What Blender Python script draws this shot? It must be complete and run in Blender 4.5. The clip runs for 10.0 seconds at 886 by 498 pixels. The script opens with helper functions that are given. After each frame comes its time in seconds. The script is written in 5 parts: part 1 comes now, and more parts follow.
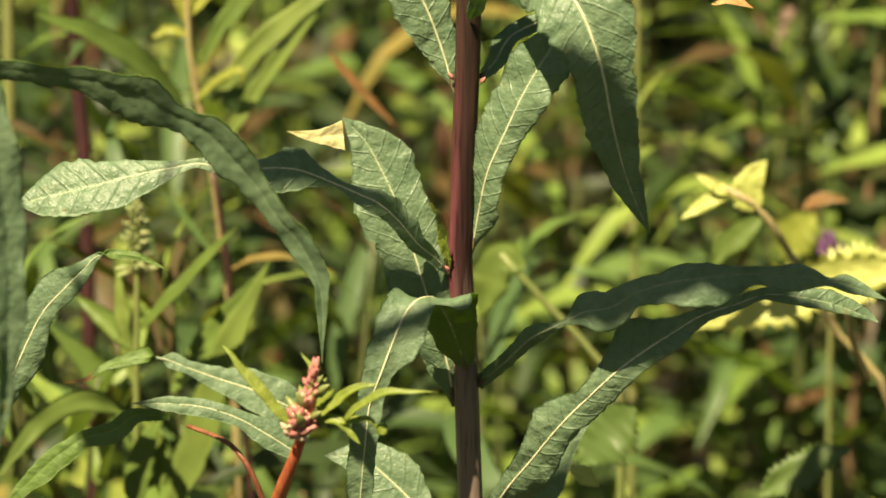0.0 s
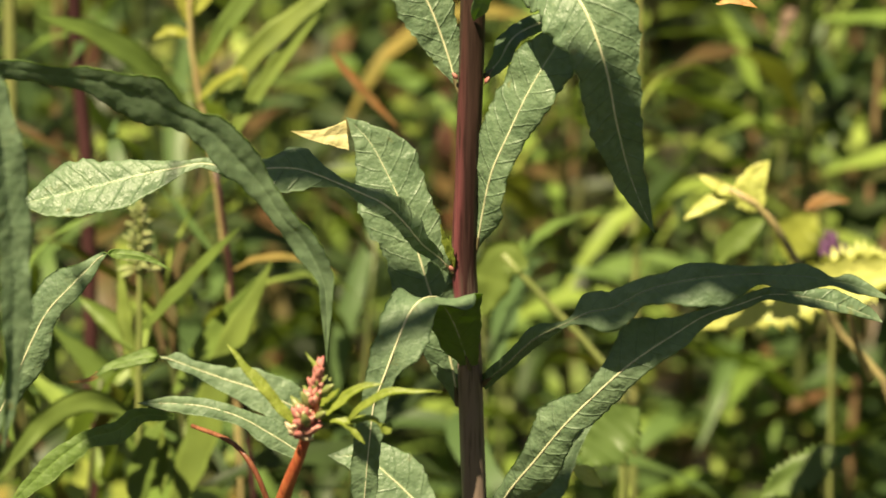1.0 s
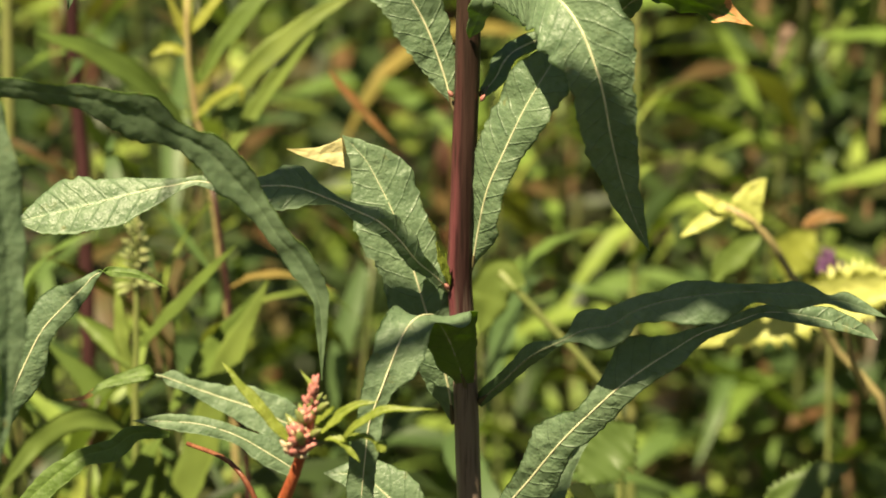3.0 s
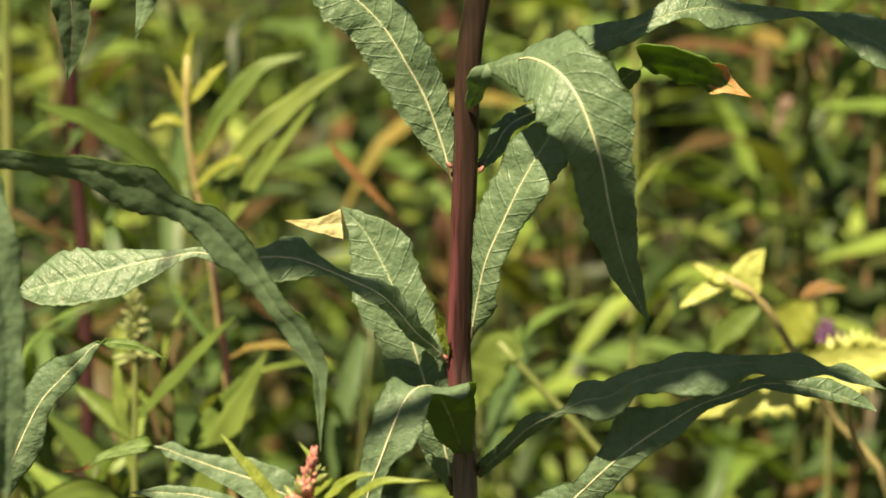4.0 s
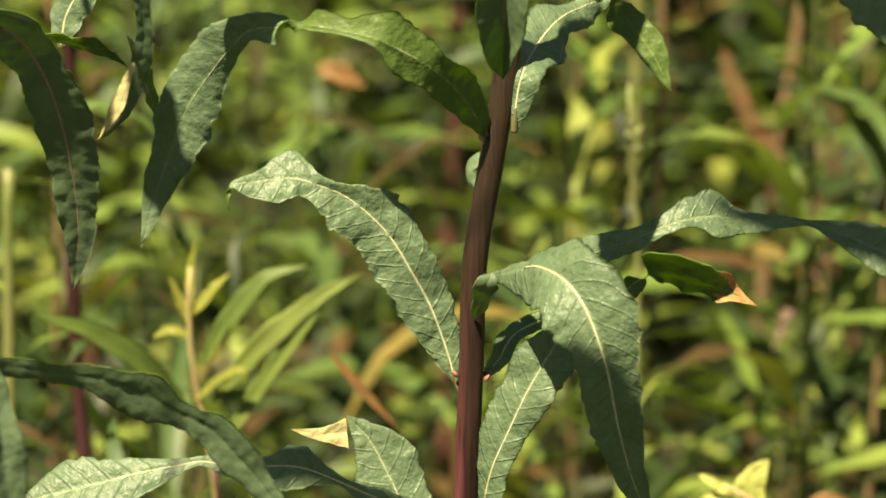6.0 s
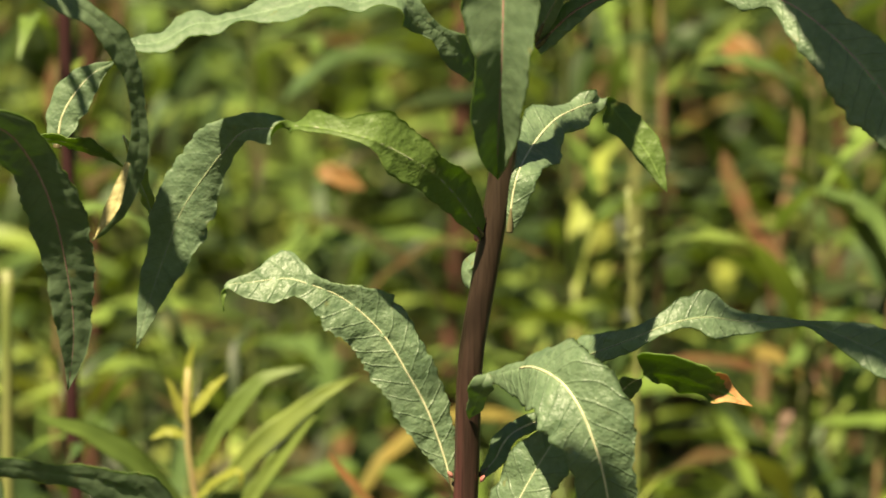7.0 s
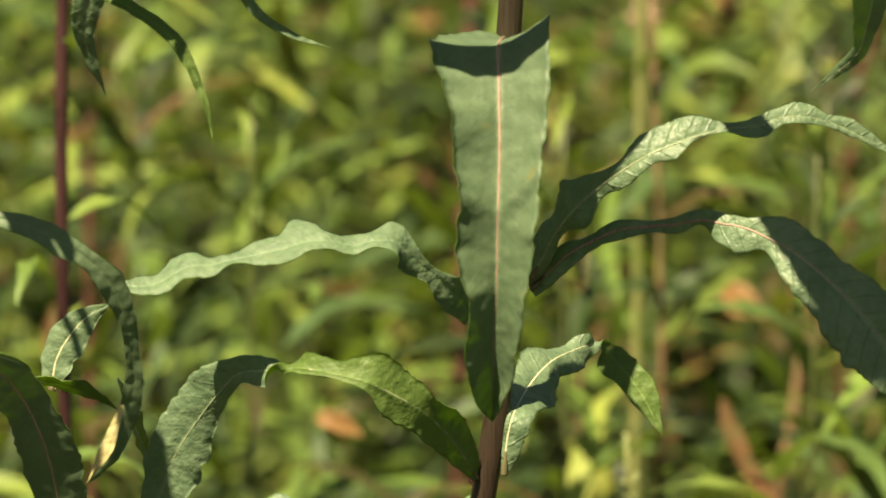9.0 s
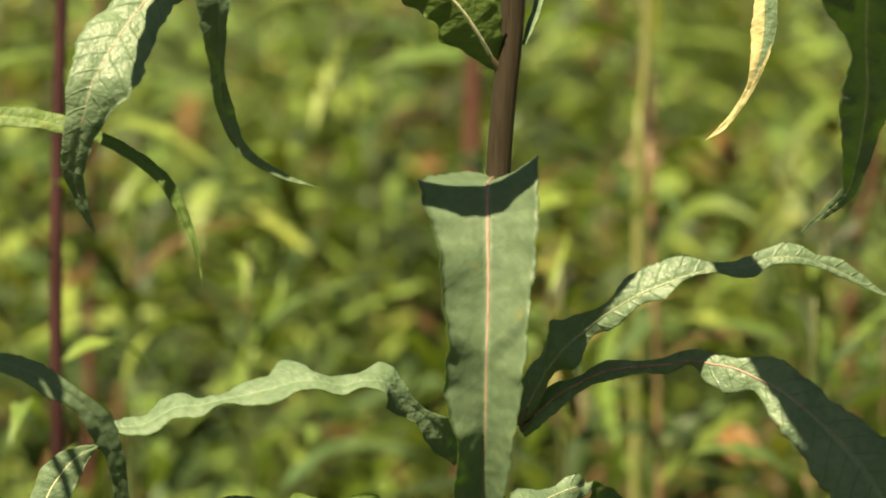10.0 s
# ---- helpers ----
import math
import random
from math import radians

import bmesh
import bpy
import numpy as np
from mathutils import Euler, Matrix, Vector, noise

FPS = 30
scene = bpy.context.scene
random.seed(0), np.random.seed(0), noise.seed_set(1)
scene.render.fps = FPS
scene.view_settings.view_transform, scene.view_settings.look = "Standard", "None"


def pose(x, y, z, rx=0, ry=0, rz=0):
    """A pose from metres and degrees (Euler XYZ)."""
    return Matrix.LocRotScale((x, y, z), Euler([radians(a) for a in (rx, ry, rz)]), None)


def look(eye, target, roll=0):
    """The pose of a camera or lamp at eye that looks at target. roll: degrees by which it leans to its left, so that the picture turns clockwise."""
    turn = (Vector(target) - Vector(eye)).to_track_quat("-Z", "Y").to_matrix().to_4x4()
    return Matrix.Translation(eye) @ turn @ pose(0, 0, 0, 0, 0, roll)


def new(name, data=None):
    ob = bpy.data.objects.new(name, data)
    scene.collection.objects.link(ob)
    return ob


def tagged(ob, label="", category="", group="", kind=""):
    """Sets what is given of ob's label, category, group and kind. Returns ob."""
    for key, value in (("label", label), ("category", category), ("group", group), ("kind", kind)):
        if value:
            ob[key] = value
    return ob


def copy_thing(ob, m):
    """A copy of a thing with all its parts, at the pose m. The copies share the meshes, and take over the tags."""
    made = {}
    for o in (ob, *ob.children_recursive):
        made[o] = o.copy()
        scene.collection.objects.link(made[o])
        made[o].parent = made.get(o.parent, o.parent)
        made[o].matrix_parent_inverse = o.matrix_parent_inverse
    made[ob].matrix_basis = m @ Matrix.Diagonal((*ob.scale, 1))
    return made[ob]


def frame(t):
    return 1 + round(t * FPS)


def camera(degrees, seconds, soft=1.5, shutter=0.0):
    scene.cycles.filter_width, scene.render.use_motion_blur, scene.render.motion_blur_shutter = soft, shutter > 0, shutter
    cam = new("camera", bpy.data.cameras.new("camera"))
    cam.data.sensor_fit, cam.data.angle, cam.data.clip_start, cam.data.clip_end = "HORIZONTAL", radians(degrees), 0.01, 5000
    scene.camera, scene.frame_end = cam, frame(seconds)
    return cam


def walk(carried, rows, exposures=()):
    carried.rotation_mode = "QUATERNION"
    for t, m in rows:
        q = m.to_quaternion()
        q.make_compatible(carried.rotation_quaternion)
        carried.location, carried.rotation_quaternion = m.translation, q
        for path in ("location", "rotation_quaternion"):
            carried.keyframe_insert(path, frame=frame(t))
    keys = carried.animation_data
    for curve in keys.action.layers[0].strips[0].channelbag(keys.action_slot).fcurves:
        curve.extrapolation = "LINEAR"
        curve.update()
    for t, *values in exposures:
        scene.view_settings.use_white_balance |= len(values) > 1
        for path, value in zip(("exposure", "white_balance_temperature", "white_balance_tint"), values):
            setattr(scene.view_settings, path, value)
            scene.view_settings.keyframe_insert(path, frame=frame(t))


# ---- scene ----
# A long lens on a tripod tilts slowly up a willowherb stem in a sunny stand; units of the leaf tables are millimetres.
cam = camera(11.66, 10.0, soft=1.75)
cam.data.dof.use_dof = True
cam.data.dof.focus_distance = 1.235
cam.data.dof.aperture_fstop = 17.0
PATH = [
    (0, pose(-0.0000, -1.2, 1.0500, 73.000, 0, -0.000)),
    (0.5, pose(-0.0013, -1.2, 1.0498, 73.010, 0, -0.028)),
    (1, pose(-0.0024, -1.2, 1.0489, 73.047, 0, -0.060)),
    (1.5, pose(-0.0009, -1.2, 1.0494, 73.058, 0, -0.021)),
    (2, pose(-0.0019, -1.2, 1.0491, 73.091, 0, -0.058)),
    (3.3, pose(0.0005, -1.2, 1.0496, 73.442, 0, -0.002)),
    (3.5, pose(0.0009, -1.2, 1.0493, 73.679, 0, 0.008)),
    (4, pose(-0.0000, -1.2, 1.0504, 74.156, 0, -0.023)),
    (4.5, pose(0.0004, -1.2, 1.0496, 74.819, 0, 0.010)),
    (5, pose(-0.0037, -1.2, 1.0490, 75.599, 0, -0.126)),
    (5.5, pose(-0.0052, -1.2, 1.0484, 76.328, 0, -0.162)),
    (5.7, pose(-0.0045, -1.2, 1.0479, 76.605, 0, -0.145)),
    (6.8, pose(-0.0025, -1.2, 1.0457, 78.233, 0, -0.085)),
    (7, pose(-0.0005, -1.2, 1.0455, 78.459, 0, -0.033)),
    (7.5, pose(0.0038, -1.2, 1.0451, 79.150, 0, 0.069)),
    (8, pose(-0.0004, -1.2, 1.0449, 79.939, 0, -0.039)),
    (8.5, pose(-0.0002, -1.2, 1.0441, 80.816, 0, -0.039)),
    (9, pose(0.0025, -1.2, 1.0426, 81.797, 0, 0.039)),
    (9.5, pose(0.0023, -1.2, 1.0389, 82.797, 0, 0.034)),
    (10, pose(0.0079, -1.2, 1.0411, 83.720, 0, 0.156)),
]
walk(cam, PATH, exposures=[(0.0, 0.80, 8250, 6), (5.0, 0.77, 8250, 6), (8.0, 0.85, 8300, 6), (10.0, 0.85, 8350, 6)])

# ---- light ----
SUN = Vector((-0.26, -0.45, 0.85)).normalized()
world = bpy.data.worlds.new("sky")
scene.world = world
world.use_nodes = True
wn = world.node_tree
sky = wn.nodes.new("ShaderNodeTexSky")
sky.sky_type = "NISHITA"
sky.sun_disc = False
sky.sun_elevation = math.asin(SUN.z)
sky.sun_rotation = math.atan2(SUN.x, SUN.y)
wn.links.new(sky.outputs[0], wn.nodes["Background"].inputs["Color"])
wn.nodes["Background"].inputs["Strength"].default_value = 0.040
sun = new("sun", bpy.data.lights.new("sun", "SUN"))
sun.data.energy, sun.data.angle, sun.data.color = 8.2, radians(0.53), (1.0, 0.91, 0.74)
sun.matrix_world = look((0, 0, 3), Vector((0, 0, 3)) - SUN)


# ---- materials ----
def material(name):
    m = bpy.data.materials.new(name)
    m.use_nodes = True
    return m, m.node_tree.nodes, m.node_tree.links, m.node_tree.nodes["Principled BSDF"]


def mixed(n, l, a, b, fac):
    x = n.new("ShaderNodeMix")
    x.data_type = "RGBA"
    for sock, v in ((x.inputs["A"], a), (x.inputs["B"], b), (x.inputs["Factor"], fac)):
        if isinstance(v, (tuple, float)):
            sock.default_value = (*v, 1) if isinstance(v, tuple) else v
        else:
            l.new(v, sock)
    return x.outputs["Result"]


def maths(n, l, op, a, b=0.0):
    x = n.new("ShaderNodeMath")
    x.operation = op
    for sock, v in zip(x.inputs, (a, b)):
        if isinstance(v, (int, float)):
            sock.default_value = v
        else:
            l.new(v, sock)
    return x.outputs[0]


def noise_of(n, l, vector, scale, detail=3.0):
    x = n.new("ShaderNodeTexNoise")
    x.inputs["Scale"].default_value, x.inputs["Detail"].default_value = scale, detail
    l.new(vector, x.inputs["Vector"])
    return x.outputs["Fac"]


def ramp(n, l, fac, lo, hi):
    x = n.new("ShaderNodeMapRange")
    x.inputs["From Min"].default_value, x.inputs["From Max"].default_value = lo, hi
    l.new(fac, x.inputs["Value"])
    return x.outputs["Result"]


def leaf_material(name, dark, light, glow, through_share, rough, veins=0.5, blemish=(0.20, 0.17, 0.05), relief=0.5, furrow=0.1):
    """Leaf tissue: mottled colour, net of side veins from the leaf's own coordinates, light let through."""
    m, n, l, bsdf = material(name)
    uv = n.new("ShaderNodeUVMap")
    uv.uv_map = "leaf"
    sep = n.new("ShaderNodeSeparateXYZ")
    l.new(uv.outputs[0], sep.inputs[0])
    geo = n.new("ShaderNodeTexCoord").outputs["Object"]
    # side veins: thin lines where the running count of veins is whole
    run = maths(n, l, "ADD", sep.outputs["Y"], maths(n, l, "MULTIPLY", noise_of(n, l, geo, 210.0, 3.0), 0.22))
    saw = maths(n, l, "PINGPONG", run, 0.5)
    vein = ramp(n, l, saw, 0.04, 0.0)
    rib = ramp(n, l, maths(n, l, "ABSOLUTE", sep.outputs["X"]), 0.10, 0.03)
    big = noise_of(n, l, geo, 90.0, 4.0)
    fine = noise_of(n, l, geo, 1400.0, 2.0)
    colour = mixed(n, l, dark, light, ramp(n, l, maths(n, l, "ADD", maths(n, l, "MULTIPLY", big, 0.5), maths(n, l, "MULTIPLY", noise_of(n, l, geo, 520.0, 3.0), 0.5)), 0.36, 0.64))
    colour = mixed(n, l, colour, blemish, maths(n, l, "MULTIPLY", ramp(n, l, noise_of(n, l, geo, 160.0, 5.0), 0.66, 0.76), 0.6))
    pale = tuple(min(1.0, c * 2.0 + 0.03) for c in light)
    # furrow shade painted in as dark lines along the sunken side veins
    colour = mixed(n, l, colour, tuple(c * 0.55 for c in dark), maths(n, l, "MULTIPLY", vein, 0.36 * veins))
    colour = mixed(n, l, colour, pale, maths(n, l, "MULTIPLY", rib, 0.4 * veins))
    l.new(colour, bsdf.inputs["Base Color"])
    l.new(maths(n, l, "ADD", maths(n, l, "MULTIPLY", noise_of(n, l, geo, 800.0, 2.0), 0.3), rough - 0.14), bsdf.inputs["Roughness"])
    bsdf.inputs["Specular IOR Level"].default_value = 0.55
    # blistered tissue between sunken veins
    blister = noise_of(n, l, geo, 620.0, 3.0)
    broad = noise_of(n, l, geo, 230.0, 2.0)
    height = maths(n, l, "ADD", maths(n, l, "MULTIPLY", ramp(n, l, saw, 0.0, 0.09), furrow), maths(n, l, "MULTIPLY", blister, 1.0))
    height = maths(n, l, "ADD", height, maths(n, l, "MULTIPLY", fine, 0.3))
    height = maths(n, l, "ADD", height, maths(n, l, "MULTIPLY", broad, 1.2))
    # fine net of the smallest veins
    cell = n.new("ShaderNodeTexVoronoi")
    cell.feature = "DISTANCE_TO_EDGE"
    cell.inputs["Scale"].default_value = 640.0
    l.new(geo, cell.inputs["Vector"])
    height = maths(n, l, "ADD", height, maths(n, l, "MULTIPLY", ramp(n, l, cell.outputs["Distance"], 0.0, 0.35), 0.22 * furrow))
    bump = n.new("ShaderNodeBump")
    bump.inputs["Strength"].default_value = relief
    bump.inputs["Distance"].default_value = 0.0008
    l.new(height, bump.inputs["Height"])
    l.new(bump.outputs[0], bsdf.inputs["Normal"])
    trans = n.new("ShaderNodeBsdfTranslucent")
    l.new(mixed(n, l, glow, tuple(c * 0.7 for c in glow), maths(n, l, "MULTIPLY", vein, 0.8)), trans.inputs["Color"])
    mix = n.new("ShaderNodeMixShader")
    mix.inputs[0].default_value = through_share
    l.new(bsdf.outputs[0], mix.inputs[1])
    l.new(trans.outputs[0], mix.inputs[2])
    l.new(mix.outputs[0], n["Material Output"].inputs["Surface"])
    return m


def varied_leaf_material(name, tones, glow, through_share=0.4, rough=0.5, island=False):
    """Leaves of the stand: each one takes its own tone between fresh, dull, yellowing and shade-dark."""
    m, n, l, bsdf = material(name)
    if island:
        pick = n.new("ShaderNodeNewGeometry").outputs["Random Per Island"]
    else:
        pick = n.new("ShaderNodeObjectInfo").outputs["Random"]
    cr = n.new("ShaderNodeValToRGB")
    cr.color_ramp.elements.remove(cr.color_ramp.elements[1])
    for i, (pos, tone) in enumerate(tones):
        e = cr.color_ramp.elements[0] if i == 0 else cr.color_ramp.elements.new(pos)
        e.position, e.color = pos, (*tone, 1)
    l.new(pick, cr.inputs[0])
    geo = n.new("ShaderNodeTexCoord").outputs["Object"]
    tone = mixed(n, l, cr.outputs[0], (0.05, 0.088, 0.024), maths(n, l, "MULTIPLY", ramp(n, l, noise_of(n, l, geo, 60.0), 0.35, 0.75), 0.5))
    l.new(tone, bsdf.inputs["Base Color"])
    bsdf.inputs["Roughness"].default_value = rough
    bsdf.inputs["Specular IOR Level"].default_value = 0.33
    trans = n.new("ShaderNodeBsdfTranslucent")
    l.new(mixed(n, l, cr.outputs[0], glow, 0.5), trans.inputs["Color"])
    mix = n.new("ShaderNodeMixShader")
    mix.inputs[0].default_value = through_share
    l.new(bsdf.outputs[0], mix.inputs[1])
    l.new(trans.outputs[0], mix.inputs[2])
    l.new(mix.outputs[0], n["Material Output"].inputs["Surface"])
    return m


def stem_material(name, a, b, along=0.5, rough=0.42, top=None, foot=None):
    """Ridged stem skin: long streaks of two colours."""
    m, n, l, bsdf = material(name)
    tc = n.new("ShaderNodeTexCoord").outputs["Object"]
    mp = n.new("ShaderNodeMapping")
    mp.inputs["Scale"].default_value = (1, 1, 0.05)
    l.new(tc, mp.inputs[0])
    streak = noise_of(n, l, mp.outputs[0], 900.0, 3.0)
    patch = noise_of(n, l, tc, 25.0, 3.0)
    colour = mixed(n, l, a, b, ramp(n, l, maths(n, l, "ADD", maths(n, l, "MULTIPLY", streak, 0.6), maths(n, l, "MULTIPLY", patch, 0.6)), along - 0.12 + 0.1, along + 0.22))
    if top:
        # sunlit left side painted into the colour: a redder, paler flank
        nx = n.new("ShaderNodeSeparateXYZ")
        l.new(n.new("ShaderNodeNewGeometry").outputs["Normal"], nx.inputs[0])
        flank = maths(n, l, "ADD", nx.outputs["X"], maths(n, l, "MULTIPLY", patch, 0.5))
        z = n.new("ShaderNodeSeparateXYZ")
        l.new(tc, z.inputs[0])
        lit_side = maths(n, l, "MULTIPLY", ramp(n, l, flank, 0.2, -0.6), ramp(n, l, z.outputs["Z"], 0.77, 0.70))
        colour = mixed(n, l, colour, (0.145, 0.042, 0.050), maths(n, l, "MULTIPLY", maths(n, l, "MULTIPLY", lit_side, ramp(n, l, streak, 0.25, 0.5)), 0.95))
        # pigment fades to olive up the stem and to grey-brown bark near its foot
        height = maths(n, l, "ADD", z.outputs["Z"], maths(n, l, "MULTIPLY", streak, 0.05))
        colour = mixed(n, l, colour, top, ramp(n, l, height, 0.71, 0.88))
        colour = mixed(n, l, colour, foot, maths(n, l, "MULTIPLY", ramp(n, l, height, 0.70, 0.67), 0.9))
    # dark lines along the ridges
    colour = mixed(n, l, colour, tuple(c * 0.4 for c in a), maths(n, l, "MULTIPLY", ramp(n, l, noise_of(n, l, mp.outputs[0], 1500.0, 4.0), 0.52, 0.7), 0.5))
    l.new(colour, bsdf.inputs["Base Color"])
    bsdf.inputs["Roughness"].default_value = rough
    bsdf.inputs["Specular IOR Level"].default_value = 0.3
    bump = n.new("ShaderNodeBump")
    bump.inputs["Strength"].default_value, bump.inputs["Distance"].default_value = 0.5, 0.0006
    l.new(streak, bump.inputs["Height"])
    l.new(bump.outputs[0], bsdf.inputs["Normal"])
    return m


UPPER = leaf_material("leaf_upper", (0.098, 0.162, 0.091), (0.164, 0.241, 0.140), (0.30, 0.48, 0.03), 0.36, 0.57, relief=0.55)
VEINED = leaf_material("leaf_upper_veined", (0.105, 0.170, 0.096), (0.177, 0.256, 0.151), (0.30, 0.48, 0.03), 0.36, 0.45, veins=0.6, relief=0.6, furrow=0.4)
SMOOTH = leaf_material("leaf_upper_smooth", (0.092, 0.146, 0.082), (0.135, 0.198, 0.112), (0.30, 0.48, 0.03), 0.36, 0.52, relief=0.16)
UNDER = leaf_material("leaf_underside", (0.085, 0.145, 0.032), (0.125, 0.200, 0.048), (0.31, 0.48, 0.04), 0.40, 0.6, veins=0.8)
DRY = leaf_material("dry_leaf", (0.48, 0.22, 0.08), (0.60, 0.36, 0.15), (0.60, 0.30, 0.08), 0.35, 0.7, veins=0.2, blemish=(0.25, 0.10, 0.03))
WITHERED = leaf_material("withered_leaf", (0.50, 0.44, 0.20), (0.64, 0.58, 0.31), (0.62, 0.56, 0.26), 0.35, 0.65, veins=0.2, blemish=(0.40, 0.24, 0.08))
YOUNG = leaf_material("young_leaf", (0.17, 0.22, 0.035), (0.25, 0.30, 0.06), (0.35, 0.50, 0.05), 0.4, 0.5, veins=0.3)
RIB = stem_material("midrib", (0.40, 0.42, 0.25), (0.54, 0.53, 0.35))
DULLRIB = stem_material("dull_midrib", (0.18, 0.23, 0.12), (0.27, 0.30, 0.18))
PETIOLE = stem_material("petiole_skin", (0.075, 0.06, 0.03), (0.13, 0.12, 0.06))
PINKRIB = stem_material("pink_midrib", (0.26, 0.145, 0.115), (0.33, 0.23, 0.18))
REDSTEM = stem_material("dull_red_stem", (0.032, 0.012, 0.013), (0.06, 0.024, 0.025))
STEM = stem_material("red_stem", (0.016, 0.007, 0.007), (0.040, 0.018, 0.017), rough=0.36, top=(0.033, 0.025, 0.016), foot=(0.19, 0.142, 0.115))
REDSHOOT = stem_material("shoot_stem", (0.30, 0.055, 0.03), (0.40, 0.12, 0.05))
BGSTEM = stem_material("stand_stem", (0.15, 0.08, 0.05), (0.21, 0.16, 0.08))
BROWNSTEM = stem_material("brown_stem", (0.085, 0.036, 0.028), (0.13, 0.065, 0.045))
STANDSTEM = stem_material("stand_green_stem", (0.055, 0.075, 0.022), (0.09, 0.10, 0.04))
GREENSTEM = stem_material("green_stem", (0.13, 0.17, 0.05), (0.20, 0.20, 0.08))
BUD = stem_material("bud_skin", (0.36, 0.10, 0.10), (0.48, 0.26, 0.20), rough=0.6)
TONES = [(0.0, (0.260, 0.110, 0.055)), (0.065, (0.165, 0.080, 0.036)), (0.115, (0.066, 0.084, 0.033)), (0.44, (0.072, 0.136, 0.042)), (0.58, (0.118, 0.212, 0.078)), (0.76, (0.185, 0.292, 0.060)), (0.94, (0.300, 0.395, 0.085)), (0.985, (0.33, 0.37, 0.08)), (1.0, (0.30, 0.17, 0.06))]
# tones below 0.5 cut to near black: shade of the gaps put into leaf colour
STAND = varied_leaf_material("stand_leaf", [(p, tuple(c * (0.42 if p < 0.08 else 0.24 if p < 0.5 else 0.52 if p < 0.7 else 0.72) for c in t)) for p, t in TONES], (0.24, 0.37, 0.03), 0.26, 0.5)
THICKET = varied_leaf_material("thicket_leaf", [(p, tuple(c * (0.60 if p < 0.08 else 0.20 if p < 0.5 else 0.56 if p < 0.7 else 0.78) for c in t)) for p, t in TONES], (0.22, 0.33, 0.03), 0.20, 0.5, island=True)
PALEBUD = stem_material("pale_bud_skin", (0.20, 0.27, 0.09), (0.34, 0.30, 0.18), rough=0.6)
FADED = stem_material("faded_bud_skin", (0.30, 0.17, 0.14), (0.40, 0.30, 0.20), rough=0.6)
PURPLE = stem_material("purple_petal", (0.07, 0.03, 0.08), (0.13, 0.05, 0.12), rough=0.6)
DULLDRY = varied_leaf_material("dull_dry_leaf", [(0.0, (0.26, 0.12, 0.05)), (1.0, (0.34, 0.20, 0.08))], (0.40, 0.20, 0.06), 0.3)
TANSTEM = stem_material("tan_stem", (0.24, 0.17, 0.09), (0.34, 0.30, 0.13))
SIDESTEM = stem_material("side_stem_skin", (0.12, 0.035, 0.022), (0.20, 0.08, 0.04))
CREAM = stem_material("cream_bud_skin", (0.50, 0.36, 0.26), (0.58, 0.50, 0.30), rough=0.6)
BRIGHT = varied_leaf_material("bright_leaf", [(0.0, (0.115, 0.18, 0.04)), (1.0, (0.18, 0.235, 0.055))], (0.26, 0.37, 0.05), 0.34)
SHADY = varied_leaf_material("shady_leaf", [(0.0, (0.07, 0.12, 0.03)), (1.0, (0.11, 0.17, 0.045))], (0.18, 0.28, 0.04), 0.3)
YELLOWGREEN = varied_leaf_material("yellow_green_leaf", [(0.0, (0.29, 0.33, 0.06)), (1.0, (0.36, 0.36, 0.08))], (0.46, 0.48, 0.08), 0.4)
YELLOW = leaf_material("yellow_leaf", (0.40, 0.45, 0.12), (0.58, 0.59, 0.20), (0.70, 0.72, 0.22), 0.4, 0.5, veins=0.6, blemish=(0.30, 0.36, 0.06))


# ---- mesh helpers ----
def mesh_of(name, verts, faces, mats, face_mats=None, uvs=None):
    me = bpy.data.meshes.new(name)
    me.from_pydata([tuple(v) for v in verts], [], faces)
    for m in mats:
        me.materials.append(m)
    if face_mats is not None:
        me.polygons.foreach_set("material_index", face_mats)
    if uvs is not None:
        layer = me.uv_layers.new(name="leaf")
        idx = np.empty(len(me.loops), dtype=np.int32)
        me.loops.foreach_get("vertex_index", idx)
        layer.data.foreach_set("uv", np.asarray(uvs, dtype=np.float32)[idx].ravel())
    me.polygons.foreach_set("use_smooth", [True] * len(me.polygons))
    me.update()
    return me


def part(name, me, parent, label=""):
    ob = new(name, me)
    ob.parent = parent
    return tagged(ob, label)


def spline(points, count):
    """Smooth curve through the points, evenly resampled: (count, d)."""
    p = np.asarray(points, dtype=float)
    p = np.vstack([2 * p[0] - p[1], p, 2 * p[-1] - p[-2]])
    out = []
    for i in range(1, len(p) - 2):
        t = np.linspace(0, 1, 24, endpoint=False)[:, None]
        a, b, c, d = p[i - 1], p[i], p[i + 1], p[i + 2]
        out.append(0.5 * (2 * b + (c - a) * t + (2 * a - 5 * b + 4 * c - d) * t ** 2 + (3 * b - a - 3 * c + d) * t ** 3))
    out.append(p[-2][None, :])
    q = np.vstack(out)
    s = np.concatenate([[0], np.cumsum(np.linalg.norm(np.diff(q[:, :3], axis=0), axis=1))])
    u = np.linspace(0, s[-1], count)
    return np.stack([np.interp(u, s, q[:, k]) for k in range(q.shape[1])], axis=1), s[-1]


def unit(v):
    return v / np.maximum(np.linalg.norm(v, axis=-1, keepdims=True), 1e-9)


